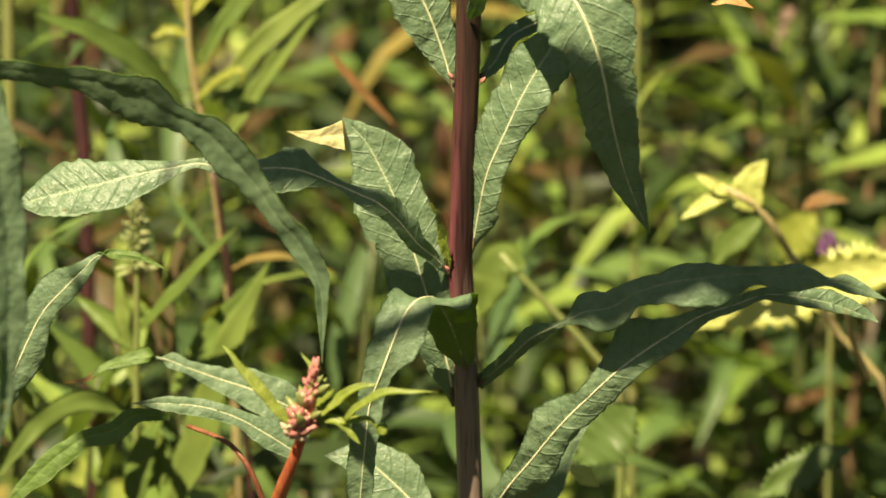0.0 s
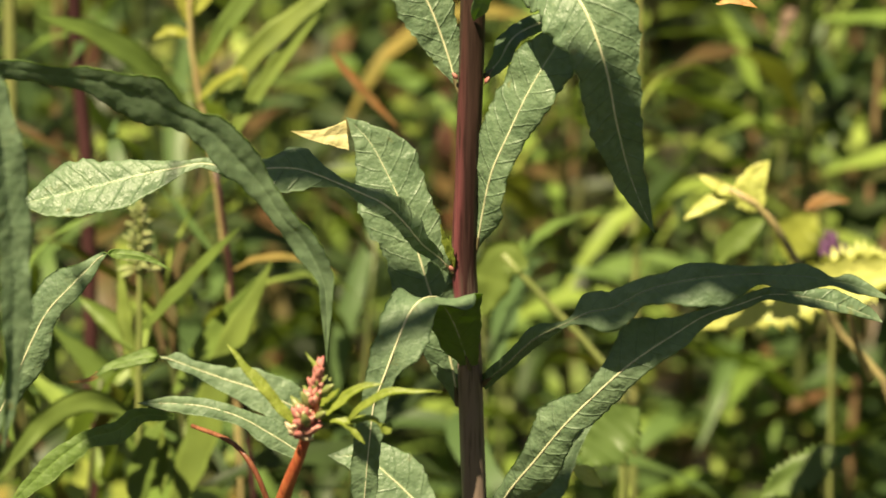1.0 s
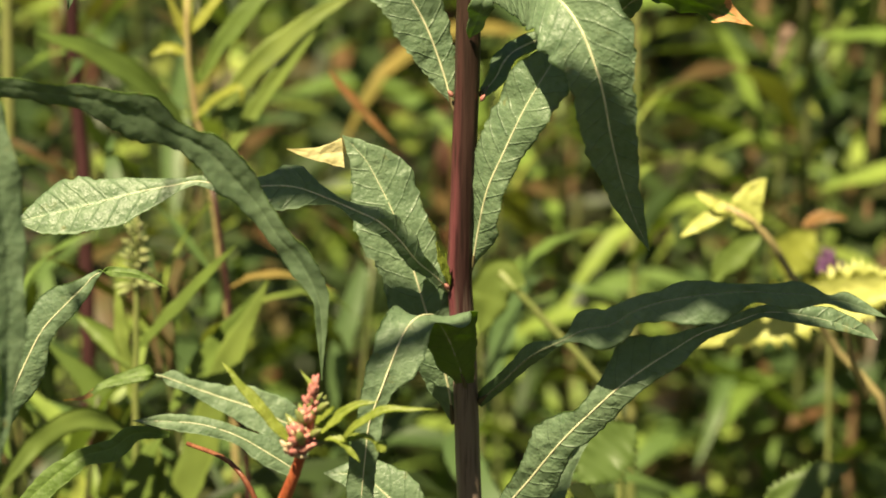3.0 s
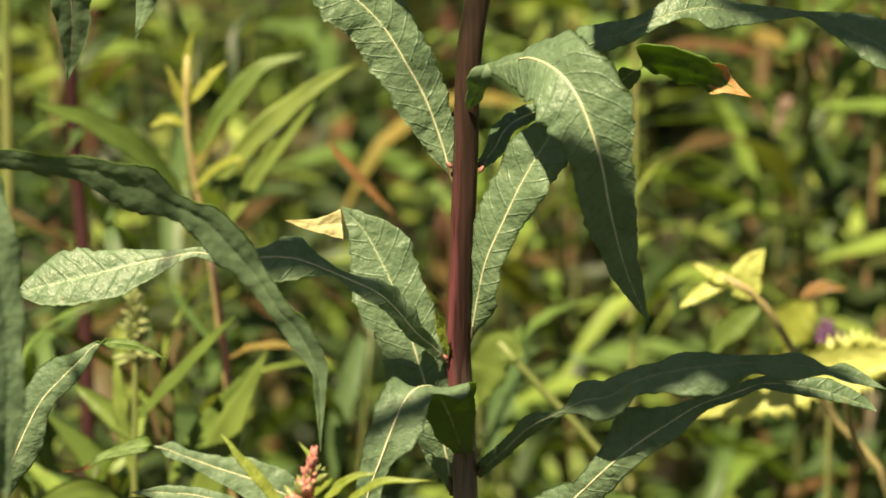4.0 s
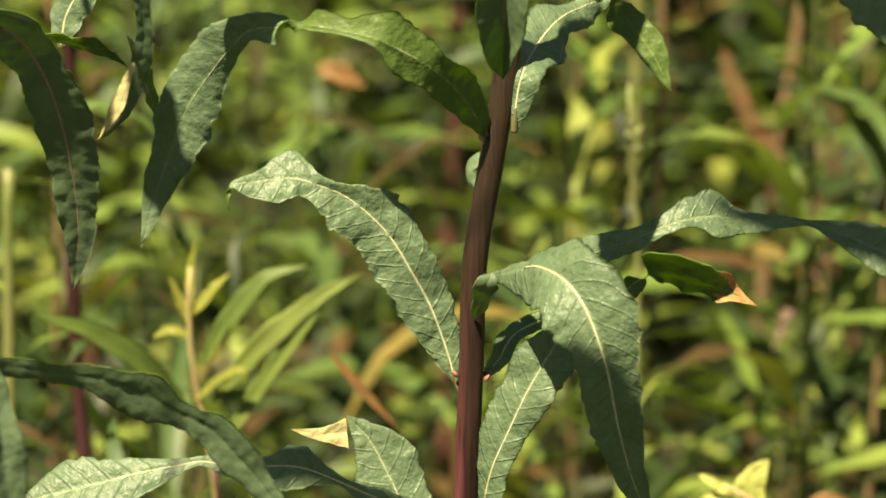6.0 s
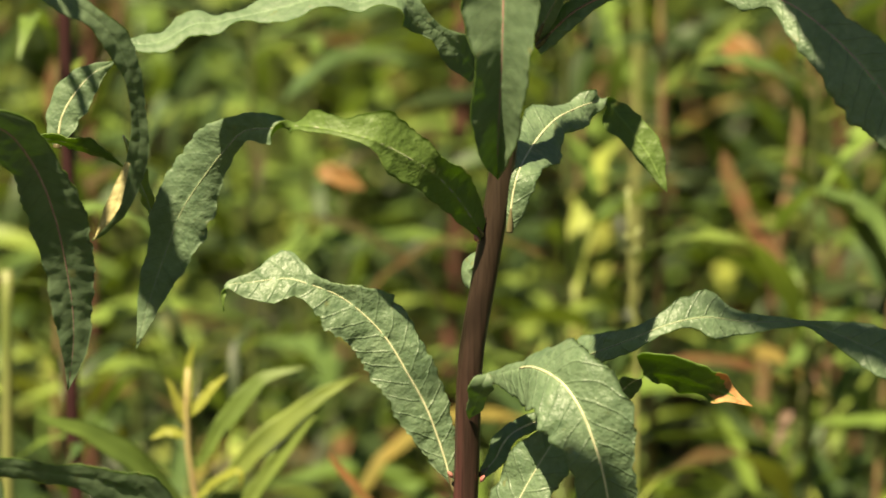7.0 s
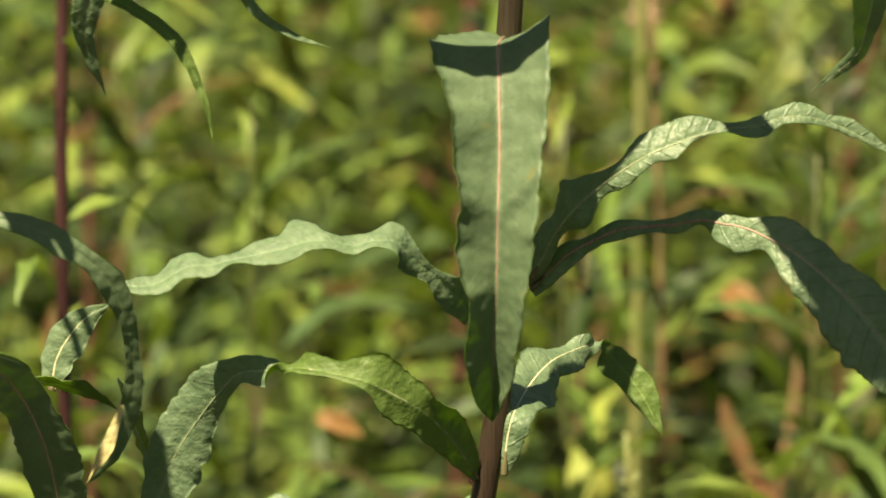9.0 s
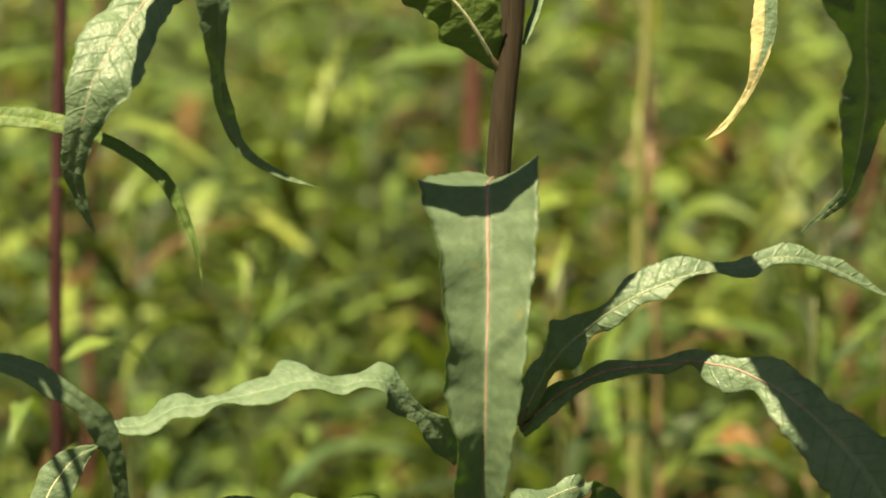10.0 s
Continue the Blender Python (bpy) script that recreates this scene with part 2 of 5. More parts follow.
def tube_mesh(name, points, radii, mat, sides=12, count=60, ridges=0.0, flat=1.0):
    """Tapered tube along a smooth curve (metres)."""
    q, _ = spline(points, count)
    r = np.interp(np.linspace(0, 1, count), np.linspace(0, 1, len(radii)), radii)
    T = unit(np.gradient(q, axis=0))
    side = unit(np.cross(T, np.array([0.31, 0.95, 0.05])))
    up = np.cross(side, T)
    verts = []
    for k in range(count):
        for j in range(sides):
            a = 2 * math.pi * j / sides
            rr = r[k] * (1 + ridges * math.sin(5 * a + k * 0.02) + ridges * 0.6 * math.sin(k * 0.9 + 3 * a))
            verts.append(q[k] + rr * (math.cos(a) * side[k] + flat * math.sin(a) * up[k]))
    faces = [(k * sides + j, k * sides + (j + 1) % sides, (k + 1) * sides + (j + 1) % sides, (k + 1) * sides + j) for k in range(count - 1) for j in range(sides)]
    faces += [tuple(range(sides))[::-1], tuple((count - 1) * sides + j for j in range(sides))]
    return mesh_of(name, verts, faces, [mat])


def blade(points, width, rolls, az=None, peak=0.4, fold=16.0, wave=0.06, seed=0, rows=84, cols=12, shape=None, rag=0.07, thick=0.0003, pucker=0.00007, crimp=0.018):
    """A lance-shaped blade along a midrib: two sheets, wavy margin, keel and blisters. Returns verts, faces, slots, uvs, midrib and normals."""
    rng = random.Random(seed)
    q, length = spline(points, rows)
    T = unit(np.gradient(q, axis=0))
    h = q[-1] - q[0]
    h = np.array([h[0], h[1], 0.0]) if az is None else np.array([math.cos(radians(az)), math.sin(radians(az)), 0.0])
    b0 = unit(np.cross(unit(h), np.array([0, 0, 1.0])))
    B = unit(b0[None, :] - (T @ b0)[:, None] * T)
    N = np.cross(B, T)
    sgn = 1.0 if -b0[1] >= 0 else -1.0
    roll = np.interp(np.linspace(0, 1, rows), np.linspace(0, 1, len(rolls)), rolls)
    kern = np.ones(9) / 9
    roll = np.convolve(np.pad(roll, 4, mode="edge"), kern, mode="valid") * math.pi / 180 * sgn
    N2 = N * np.cos(roll)[:, None] + B * np.sin(roll)[:, None]
    B2 = np.cross(T, N2)
    s = np.linspace(0, 1, rows)
    k = math.log(0.5) / math.log(peak)
    prof = np.sin(np.pi * np.clip(s, 0, 1) ** k) ** 0.85
    if shape:
        prof = spline([(u, w, 0) for u, w in zip(np.linspace(0, 1, len(shape)), shape)], 200)[0]
        prof = np.interp(s, prof[:, 0], prof[:, 1])
    prof = np.maximum(prof, 0.06)
    prof[-1] = 0.01
    f1, f2 = rng.uniform(4.0, 6.0) * max(0.5, length / 0.12), rng.uniform(9.0, 13.0) * max(0.5, length / 0.12)
    ph = [rng.uniform(0, 60) for _ in range(8)]

    def wander(u, freq, lane):
        return 2.0 * noise.noise((u * freq, ph[lane], seed * 0.37))

    spacing = 0.0052
    upper, uvs = [], []
    for i in range(rows):
        for j in range(cols + 1):
            t = 2.0 * j / cols - 1.0
            sd = 0 if t < 0 else 1
            half = 0.5 * width * prof[i] * (1 + 1.7 * rag * (wander(s[i], f2, sd) + 0.8 * wander(s[i], 2.3 * f2, 2 + sd)))
            at = abs(t)
            ang = radians(fold) * (1.0 + 0.5 * math.sin(3.1 * s[i] + ph[4]))
            off = t * half * math.cos(ang)
            lift = at * half * math.sin(ang) - 0.25 * half * at * at * math.sin(ang)
            lift += wave * width * prof[i] ** 0.5 * at ** 1.6 * (2.2 * wander(s[i], f1, 4 + sd) + 1.0 * wander(s[i], f2, 6 + sd))
            phase = (s[i] * length - 0.55 * at * half) / spacing
            lift += crimp * width * prof[i] ** 0.5 * at ** 2 * 2.2 * wander(s[i], 2.6 * f2, 2 + sd)
            lift += 0.0011 * crimp / 0.03 * at ** 0.7 * noise.noise((s[i] * length * 170, off * 170, seed)) + 0.0004 * crimp / 0.03 * noise.noise((s[i] * length * 420, off * 420, seed + 9))
            lift += pucker * math.sin(min(1.0, at * 1.1) * math.pi) * (0.5 - 0.5 * math.cos(2 * math.pi * phase))
            upper.append(q[i] + off * B2[i] + lift * N2[i])
            uvs.append((t, phase))
    upper = np.array(upper)
    nrm = np.repeat(N2, cols + 1, axis=0)
    verts = np.vstack([upper + nrm * thick * 0.5, upper - nrm * thick * 0.5])
    n1 = len(upper)
    faces, slots = [], []
    for i in range(rows - 1):
        for j in range(cols):
            a = i * (cols + 1) + j
            quad = (a, a + 1, a + cols + 2, a + cols + 1)
            faces.append(quad)
            slots.append(0)
            faces.append(tuple(n1 + v for v in quad[::-1]))
            slots.append(1)
    for i in range(rows - 1):
        for a, b in ((i * (cols + 1), (i + 1) * (cols + 1)), (i * (cols + 1) + cols, (i + 1) * (cols + 1) + cols)):
            faces.append((a, b, n1 + b, n1 + a))
            slots.append(1)
    return verts, faces, slots, np.vstack([uvs, uvs]), q, N2, length


leaf_seed = [10]


def leaf(parent, mm, width, rolls, az=None, wave=0.06, shape=None, rag=0.07, thin=0, young=0, bare=0):
    """One leaf of a near plant with its pale midrib, from points in millimetres, base to tip."""
    leaf_seed[0] += 1
    pts = np.asarray(mm, dtype=float) / 1000.0
    rows, cols = (24, 6) if thin else (120, 16)
    v, f, slots, uvs, q, nn, length = blade(pts, width / 1000.0, rolls, az, 0.4, 16.0, wave, leaf_seed[0], rows, cols, shape=shape, rag=rag)
    mats = [YOUNG, YOUNG] if young else [UPPER, UNDER]
    ob = part("leaf", mesh_of("leaf", v, f, mats, slots, uvs), parent)
    if not thin and not bare:
        r0 = 0.00014 + width * 0.000012
        part("midrib", tube_mesh("midrib", q[::3] + nn[::3] * 0.0001, [r0 * 1.9, r0 * 1.4, r0 * 0.95, r0 * 0.55, r0 * 0.12], RIB, 8, 50, flat=0.7), ob, "pale cream midrib")
        if width > 9.5 and parent.name.startswith("willowherb"):
            part("petiole", tube_mesh("petiole", [q[0], q[2], q[5], q[9]], [0.0013, 0.0012, 0.0008, 0.0003], PETIOLE, 10, 14), ob, "short reddish petiole")
    return ob


def draped(parent, mid, left, right, under=0, dry=None, keel=0.22, wave=0.03, rag=0.055, crimp=0.02, pucker=None, rib=0, veined=0, bare=0, pale=0, smooth=0, wither=0, ripple=0.035, rib_start=0.0, half_dry=None, label=""):
    """A leaf that bends, twists and folds: midrib points, and for each the half width (mm) and tilt (degrees) of its two halves."""
    pucker = pucker if pucker is not None else 0.11 if veined else 0.05
    leaf_seed[0] += 1
    seed = leaf_seed[0]
    rng = random.Random(seed)
    table = [(*(c / 1000 for c in m), a[0] / 1000, math.radians(a[1]), b[0] / 1000, math.radians(b[1])) for m, a, b in zip(mid, left, right)]
    length = spline(table, 60)[1]
    rows, cols = max(40, min(210, int(length / 0.0008))), 18
    track, length = spline(table, rows)
    q = track[:, :3]
    T = unit(np.gradient(q, axis=0))
    across = unit(np.cross(np.array([0.0, -1.0, 0.0]), T[0]))
    ph = [rng.uniform(0, 60) for _ in range(8)]
    spacing = 0.0058
    sheet, side_normals, uvs, middle = [], [], [], []

    def wander(u, freq, lane):
        return 2.0 * noise.noise((u * freq, ph[lane], seed * 0.37))

    for i in range(rows):
        across = unit(across - (across @ T[i]) * T[i])
        facing = np.cross(T[i], across)
        wl, al, wr, ar = track[i, 3:]
        halves = ((max(wl, 0.0001), math.cos(al) * across + math.sin(al) * facing), (max(wr, 0.0001), -math.cos(ar) * across + math.sin(ar) * facing))
        normals = (np.cross(T[i], halves[0][1]), np.cross(halves[1][1], T[i]))
        mean = unit(normals[0] + normals[1] + 1e-6)
        middle.append(mean)
        s = i / (rows - 1) * length
        for j in range(cols + 1):
            t = 2.0 * j / cols - 1.0
            sd, at = (0 if t < 0 else 1), abs(t)
            half, way = halves[sd]
            n = unit(mean * (1 - at) + normals[sd] * at)
            reach = at * half * (1 + rag * at * (wander(s, 190.0, sd) + 0.8 * wander(s, 430.0, 2 + sd) + 0.5 * wander(s, 900.0, 4 + sd)))
            phase = (s - 0.55 * at * half + 0.0006 * wander(s, 90.0, sd) - 0.9 * at * at * half * 0.3) / spacing + 0.35 * sd
            quilt = abs(math.sin(math.pi * phase)) ** 0.7
            lift = keel * half * at * (1 - at)
            lift += half * at ** 1.6 * (wave * 2.2 * wander(s, 45.0, 4 + sd) + 2.0 * crimp * wander(s, 210.0, 6 + sd))
            lift += half * ripple * at ** 0.6 * wander(s, 58.0, 4 + sd)
            lift += 0.0011 * crimp / 0.03 * at ** 0.7 * noise.noise((s * 170, t * half * 170, seed)) + 0.0004 * crimp / 0.03 * noise.noise((s * 420, t * half * 420, seed + 9))
            lift += pucker / 1000 * math.sin(min(1.0, at * 1.1) * math.pi) * min(1.0, half / 0.004) * quilt
            sheet.append(q[i] + reach * way + lift * n)
            side_normals.append(n)
            uvs.append((t, phase))
    sheet, side_normals = np.array(sheet), np.array(side_normals)
    verts = np.vstack([sheet + side_normals * 0.00014, sheet - side_normals * 0.00014])
    n1, faces, slots = len(sheet), [], []
    for i in range(rows - 1):
        for j in range(cols):
            a = i * (cols + 1) + j
            quad = (a, a + cols + 1, a + cols + 2, a + 1)
            t = 2.0 * (j + 0.5) / cols - 1.0
            edge = 0.012 * math.sin(5 * t + ph[0]) + 0.008 * math.sin(13 * t + ph[1]) - 0.04 * abs(t)
            withered = dry is not None and i / rows > (half_dry if half_dry and t > 0.1 else dry) + edge
            faces += [quad, tuple(n1 + v for v in quad[::-1])]
            slots += [2, 2] if withered else [1, 0] if under else [0, 1]
        for e in (0, cols):
            a, b = i * (cols + 1) + e, (i + 1) * (cols + 1) + e
            faces.append((a, b, n1 + b, n1 + a))
            slots.append(1)
    mats = [WITHERED] * 3 if pale else [SMOOTH if smooth else VEINED if veined else UPPER, UNDER, WITHERED if wither else DRY]
    ob = part("leaf", mesh_of("leaf", verts, faces, mats, slots, np.vstack([uvs, uvs])), parent, label)
    if not bare and not pale:
        widest = max(w[0] for w in left + right)
        first = int(rib_start * rows)
        r0 = 0.0001 + widest * 0.000017
        part("midrib", tube_mesh("midrib", q[first::3] + np.array(middle)[first::3] * (-0.00012 if under else 0.00012), [r0 * 1.1, r0 * 1.3, r0 * 1.0, r0 * 0.6, r0 * 0.12], (RIB, PINKRIB, DULLRIB)[rib], 8, 60, flat=0.8), ob, ("pale cream midrib", "pinkish midrib", "")[rib])
        if parent.name.startswith("willowherb") and np.linalg.norm(q[0] - q[9]) > 0.002:
            part("petiole", tube_mesh("petiole", [q[0], q[2], q[5], q[9]], [0.0010, 0.0009, 0.0006, 0.0003], PETIOLE, 10, 14), ob, "short reddish petiole")
    return ob


def plant_root(name, place, label, category, group=""):
    ob = new(name)
    ob.location = place
    bpy.context.view_layer.update()
    return tagged(ob, label, category, group)


def settle(root):
    """Parts are modelled in world metres: keep them there under their root."""
    inv = Matrix.Translation(root.location).inverted()
    for child in root.children:
        child.matrix_parent_inverse = inv


# ---- ground ----
def ground():
    m, n, l, bsdf = material("soil_litter")
    tc = n.new("ShaderNodeTexCoord").outputs["Object"]
    colour = mixed(n, l, (0.018, 0.014, 0.009), (0.055, 0.042, 0.024), ramp(n, l, noise_of(n, l, tc, 30.0, 6.0), 0.35, 0.7))
    colour = mixed(n, l, colour, (0.025, 0.035, 0.012), ramp(n, l, noise_of(n, l, tc, 2.0), 0.45, 0.65))
    l.new(colour, bsdf.inputs["Base Color"])
    bsdf.inputs["Roughness"].default_value = 0.9
    bump = n.new("ShaderNodeBump")
    bump.inputs["Distance"].default_value = 0.02
    l.new(noise_of(n, l, tc, 45.0, 5.0), bump.inputs["Height"])
    l.new(bump.outputs[0], bsdf.inputs["Normal"])
    bm = bmesh.new()
    bmesh.ops.create_grid(bm, x_segments=120, y_segments=120, size=150)
    for v in bm.verts:
        v.co.z = 0.02 * noise.noise(v.co * 0.4) - 0.004
    me = bpy.data.meshes.new("ground")
    bm.to_mesh(me)
    bm.free()
    me.materials.append(m)
    tagged(new("ground", me), "dark soil with plant litter under the stand", "ground", kind="structure")


ground()

# ---- the plant in focus ----
main = plant_root("willowherb_plant", (0.005, 0, 0), "tall willowherb with a dark red stem and drooping wavy leaves", "plant")
MAIN_STEM = [(0.000, 0.010, -0.01), (0.006, 0.004, 0.20), (0.008, 0.0, 0.42)] + [tuple(c / 1000 for c in p) for p in [(9, 0, 567), (8, 0, 607), (7, 0, 638), (6, 0, 663), (5, 0, 682), (6, 0, 707), (7, 0, 737), (8, 0, 767), (12, 0, 793), (16, 0, 817), (18, 0, 835), (18, 0, 851), (20, 0, 930), (24, 0, 975), (25, 0, 1019), (26, 0, 1071)]]
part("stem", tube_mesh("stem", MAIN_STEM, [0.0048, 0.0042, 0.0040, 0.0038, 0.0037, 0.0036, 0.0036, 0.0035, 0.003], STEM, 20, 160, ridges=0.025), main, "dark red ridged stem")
leaf(main, [(20, 0, 959), (15, -6, 968), (9, -10, 977), (-2, -14, 988), (-14, -18, 996), (-30, -20, 998), (-42, -22, 989)],
     20, [-75, -75, -75, -75, -75, -75, -75])
leaf(main, [(13, 4, 586), (24, 10, 601), (35, 16, 615), (45, 20, 628)],
     13, [80, 80, 80, 80])
leaf(main, [(2, -2, 678), (-0, -4, 685), (-2, -5, 692)],
     2.5, [80, 80, 80], thin=1, young=1)
leaf(main, [(2, -3, 678), (1, -5, 685), (1, -6, 689)],
     2, [40, 40, 40], thin=1, young=1)
leaf(main, [(13, 3, 788), (10, 6, 790), (7, 8, 793), (11, 9, 799)],
     7, [70, 60, 50, 60], thin=1, wave=0.12)
# leaf above the view, added to shade the narrow one hanging below
leaf(main, [(24, 0, 1040), (-30, -5, 1045), (-68, -20, 1022), (-82, -42, 1014), (-98, -68, 1005)], 16, [0] * 5)
# unseen high leaf added to cast a shadow band on the broad leaf
leaf(main, [(25, 0, 1032), (34, -40, 1028), (22, -72, 1012), (-7, -77, 1002), (-45, -75, 997), (-66, -70, 996)], 14, [0] * 6, az=180)
draped(main, [(3.6, 0, 674.4), (1, -1, 677.1), (-2.6, -4, 681.8), (-7.5, -9, 687.7), (-12.7, -13, 695.4), (-18, -16, 701.3), (-23.9, -16, 704.3), (-29.8, -17, 707.3), (-35.9, -18, 710.2), (-42.2, -20, 712.8), (-49.3, -22, 713.7), (-56.4, -24, 713.6), (-64.3, -25, 715.2), (-69.8, -25, 715.9), (-75.4, -25, 714.7), (-85, -25, 712.9), (-94.6, -25, 710.4), (-104.3, -24, 707.6), (-114, -23, 705), (-120.6, -22, 703.1)],
       [(0.6, 30), (1.2, 29), (2, 31), (2.6, -1), (2.6, 16), (3.3, 28), (2.8, 26), (1.1, 15), (3.5, 42), (6.3, 41), (7.2, 43), (3.9, 43), (2.3, 43), (1.2, 42), (2.5, 43), (6.2, 43), (8.2, 44), (7.6, 45), (5.2, 43), (0, 43)],
       [(0.5, -38), (1.4, -38), (2.2, -41), (2.8, -13), (5.4, -45), (3.8, -22), (2.2, -28), (1.6, -26), (4, -40), (7.3, -42), (3.4, -45), (3.4, -43), (2.7, -43), (1.5, -42), (2.1, -43), (4.2, -42), (6.5, -43), (9.1, -43), (5.1, -42), (0, -42)], veined=1)
draped(main, [(3.3, 2, 634.6), (1.5, 0, 647.1), (-1.5, 0, 659.2), (-5.2, 1, 670.6), (-8.8, 2, 682.7), (-13.7, 4, 696.6), (-18.3, 6, 706.2), (-22.7, 7, 713.9), (-29, 8, 720.4)],
       [(0.8, -34), (6.4, -6), (8.1, 3), (10, 2), (9.7, 2), (12.2, 4), (9.1, 4), (4.9, 2), (0, 2)],
       [(1, -35), (3.4, -10), (5.4, -6), (7.2, -4), (9.1, -4), (8.7, -5), (10.4, -3), (5.5, 0), (0, 0)], veined=1)
draped(main, [(-28.8, 4, 716.4), (-33.9, 2, 716.5), (-39.6, 0, 717.5), (-44.7, -1, 718.7)],
       [(4.5, 17), (2.6, 17), (1.3, 16), (0, 16)],
       [(4.3, -19), (2.3, -9), (1.1, -16), (0, -16)], pale=1)
draped(main, [(7.2, -2, 645.7), (4.6, -6, 655.2), (1.8, -10, 664.2), (-1.9, -15, 672.3), (-3.9, -19, 674.4), (-7.4, -23, 674.8), (-11.1, -27, 671.4), (-14.8, -30, 663.1), (-17.5, -31, 655.8), (-20.8, -31, 646.5), (-21.9, -31, 638), (-23, -30, 626.5), (-24, -29, 614), (-24.8, -28, 603.2)],
       [(1.2, -19), (5.6, -8), (7.5, -10), (10.3, -11), (9.5, -19), (7.5, -44), (7.2, -69), (6, -72), (5.6, -78), (4, -81), (4.2, -81), (4.4, -81), (2.9, -81), (0, -81)],
       [(1.8, -3), (5, 4), (8.6, 0), (12, 6), (11.8, 37), (7.2, 34), (8.2, 75), (7.5, 77), (3.5, 79), (3.9, 80), (3.8, 81), (3.5, 81), (3.1, 81), (0, 81)], under=1)
draped(main, [(7.2, 0, 680.6), (8.8, -1, 685.3), (10.4, -3, 695.3), (12.9, -6, 708), (17.6, -8, 719.9), (22.6, -9, 731.3), (27.4, -9, 740.1), (32.2, -8, 747.6), (36.5, -6, 753.7), (39.4, -5, 757.1)],
       [(0.8, -50), (1.7, -62), (5.1, -62), (7, -47), (9.4, -33), (9, -37), (8.7, -20), (4.8, -5), (2.1, 1), (0, 1)],
       [(0.4, -56), (1.4, -16), (6, 22), (4.9, 28), (5.4, 12), (8, 30), (8.4, 31), (8.7, 40), (4.9, 41), (0, 41)], veined=1)
draped(main, [(10.7, 0, 762.9), (14.8, -8, 765.8), (20, -18, 769.5), (25.3, -30, 773.1), (32.3, -42, 772), (37.6, -48, 765.9), (41.6, -50, 756.1), (44.2, -49, 746.7), (46.7, -46, 733.3), (50.4, -42, 718.4), (54.3, -39, 707.4), (58, -37, 699)],
       [(0.9, -29), (1.5, -40), (2.9, -66), (6.9, -73), (12, -54), (13.5, -68), (12.2, -77), (9, -77), (7, -76), (4.6, -78), (2.5, -85), (0, -85)],
       [(0.9, 38), (2.5, 36), (7.1, 46), (11.6, 48), (10.7, 72), (12.5, 77), (8.9, 78), (7.9, 80), (7.7, 78), (4.9, 78), (2.4, 80), (0, 80)], veined=1, pucker=0.03, rib_start=0.2)
draped(main, [(4.3, 0, 729), (2.4, 1, 732.8), (-0, 2, 741.2), (-4.5, 2, 753.7), (-9.7, 2, 763.6), (-15.8, 2, 773.9), (-22.5, 2, 781.3), (-29.7, 2, 786.7), (-37.6, 1, 790), (-44, 1, 791.7), (-53.6, 0, 790.9), (-60.2, -1, 790.3), (-62, -2, 787.4), (-61.9, -2, 782.8)],
       [(0.1, 0), (1, -3), (5.7, 0), (8.5, 9), (9.3, 6), (9, 7), (9.4, 15), (9.8, 27), (4.8, 32), (6.3, 35), (5.4, 36), (1.8, 38), (0.6, 207), (0, 207)],
       [(0.6, -25), (1.3, -22), (4.2, -14), (6.6, -17), (7.4, -4), (9.1, -11), (8.6, -9), (3.8, 8), (3.4, -22), (7.8, -35), (3, -35), (1.2, -38), (0.9, -217), (0, -217)], veined=1, pucker=0.11, rag=0.09, crimp=0.03)
draped(main, [(13.4, 4, 761), (27.1, 24, 758.4), (39.1, 14, 765.6), (46.7, 6, 770.1), (53.7, 0, 774.3), (61.6, 0, 777.7), (69.7, 2, 779.6), (76.3, 4, 779.8), (83, 8, 777.9), (91.2, 10, 777.1), (98.7, 12, 776.8), (104.5, 13, 775.8), (111.1, 14, 773.5), (119.3, 14, 769.9), (129.1, 14, 764.9), (140.7, 14, 756.5)],
       [(0, 0), (1.1, -41), (7, -67), (5.4, -66), (3.6, -50), (3.8, -42), (6.8, -35), (7.5, -31), (4, -32), (2.1, -32), (1.2, -32), (1, -32), (3.3, -28), (6.5, -26), (6.6, -26), (0, -26)],
       [(0, 0), (1.1, 41), (4.3, 13), (3.8, 53), (3.4, 35), (2.5, 39), (2.3, 33), (6.3, 33), (4.5, 33), (2.8, 32), (1.7, 32), (1, 37), (3, 30), (4.9, 27), (6.5, 26), (0, 26)], rib=2, veined=1, pucker=0.03)
draped(main, [(11.1, 2, 734.2), (14.9, 15, 735.3), (19.3, 22, 740.3), (27.4, 32, 742.4), (40.4, 26, 746.9), (49.5, 10, 755.5), (53.8, 0, 761.9), (57.1, -4, 764.5), (59.5, -6, 766), (66.9, -8, 765.5), (75.7, -9, 762.4), (81.5, -9, 759.9), (87.5, -8, 756.6)],
       [(1.7, -11), (3.4, -7), (3.6, -46), (2.8, -15), (2.4, -13), (2.8, 3), (2.7, 19), (0.3, 130), (5.5, 219), (9, 216), (5.4, 210), (1.8, 130), (0, 130)],
       [(1.4, 49), (2.9, 23), (3.1, 82), (2.5, 16), (2.5, 8), (3.2, -18), (3.1, -29), (0.3, -156), (8.5, -214), (8.8, -218), (7, -208), (2.8, -138), (0, -138)], dry=0.93)
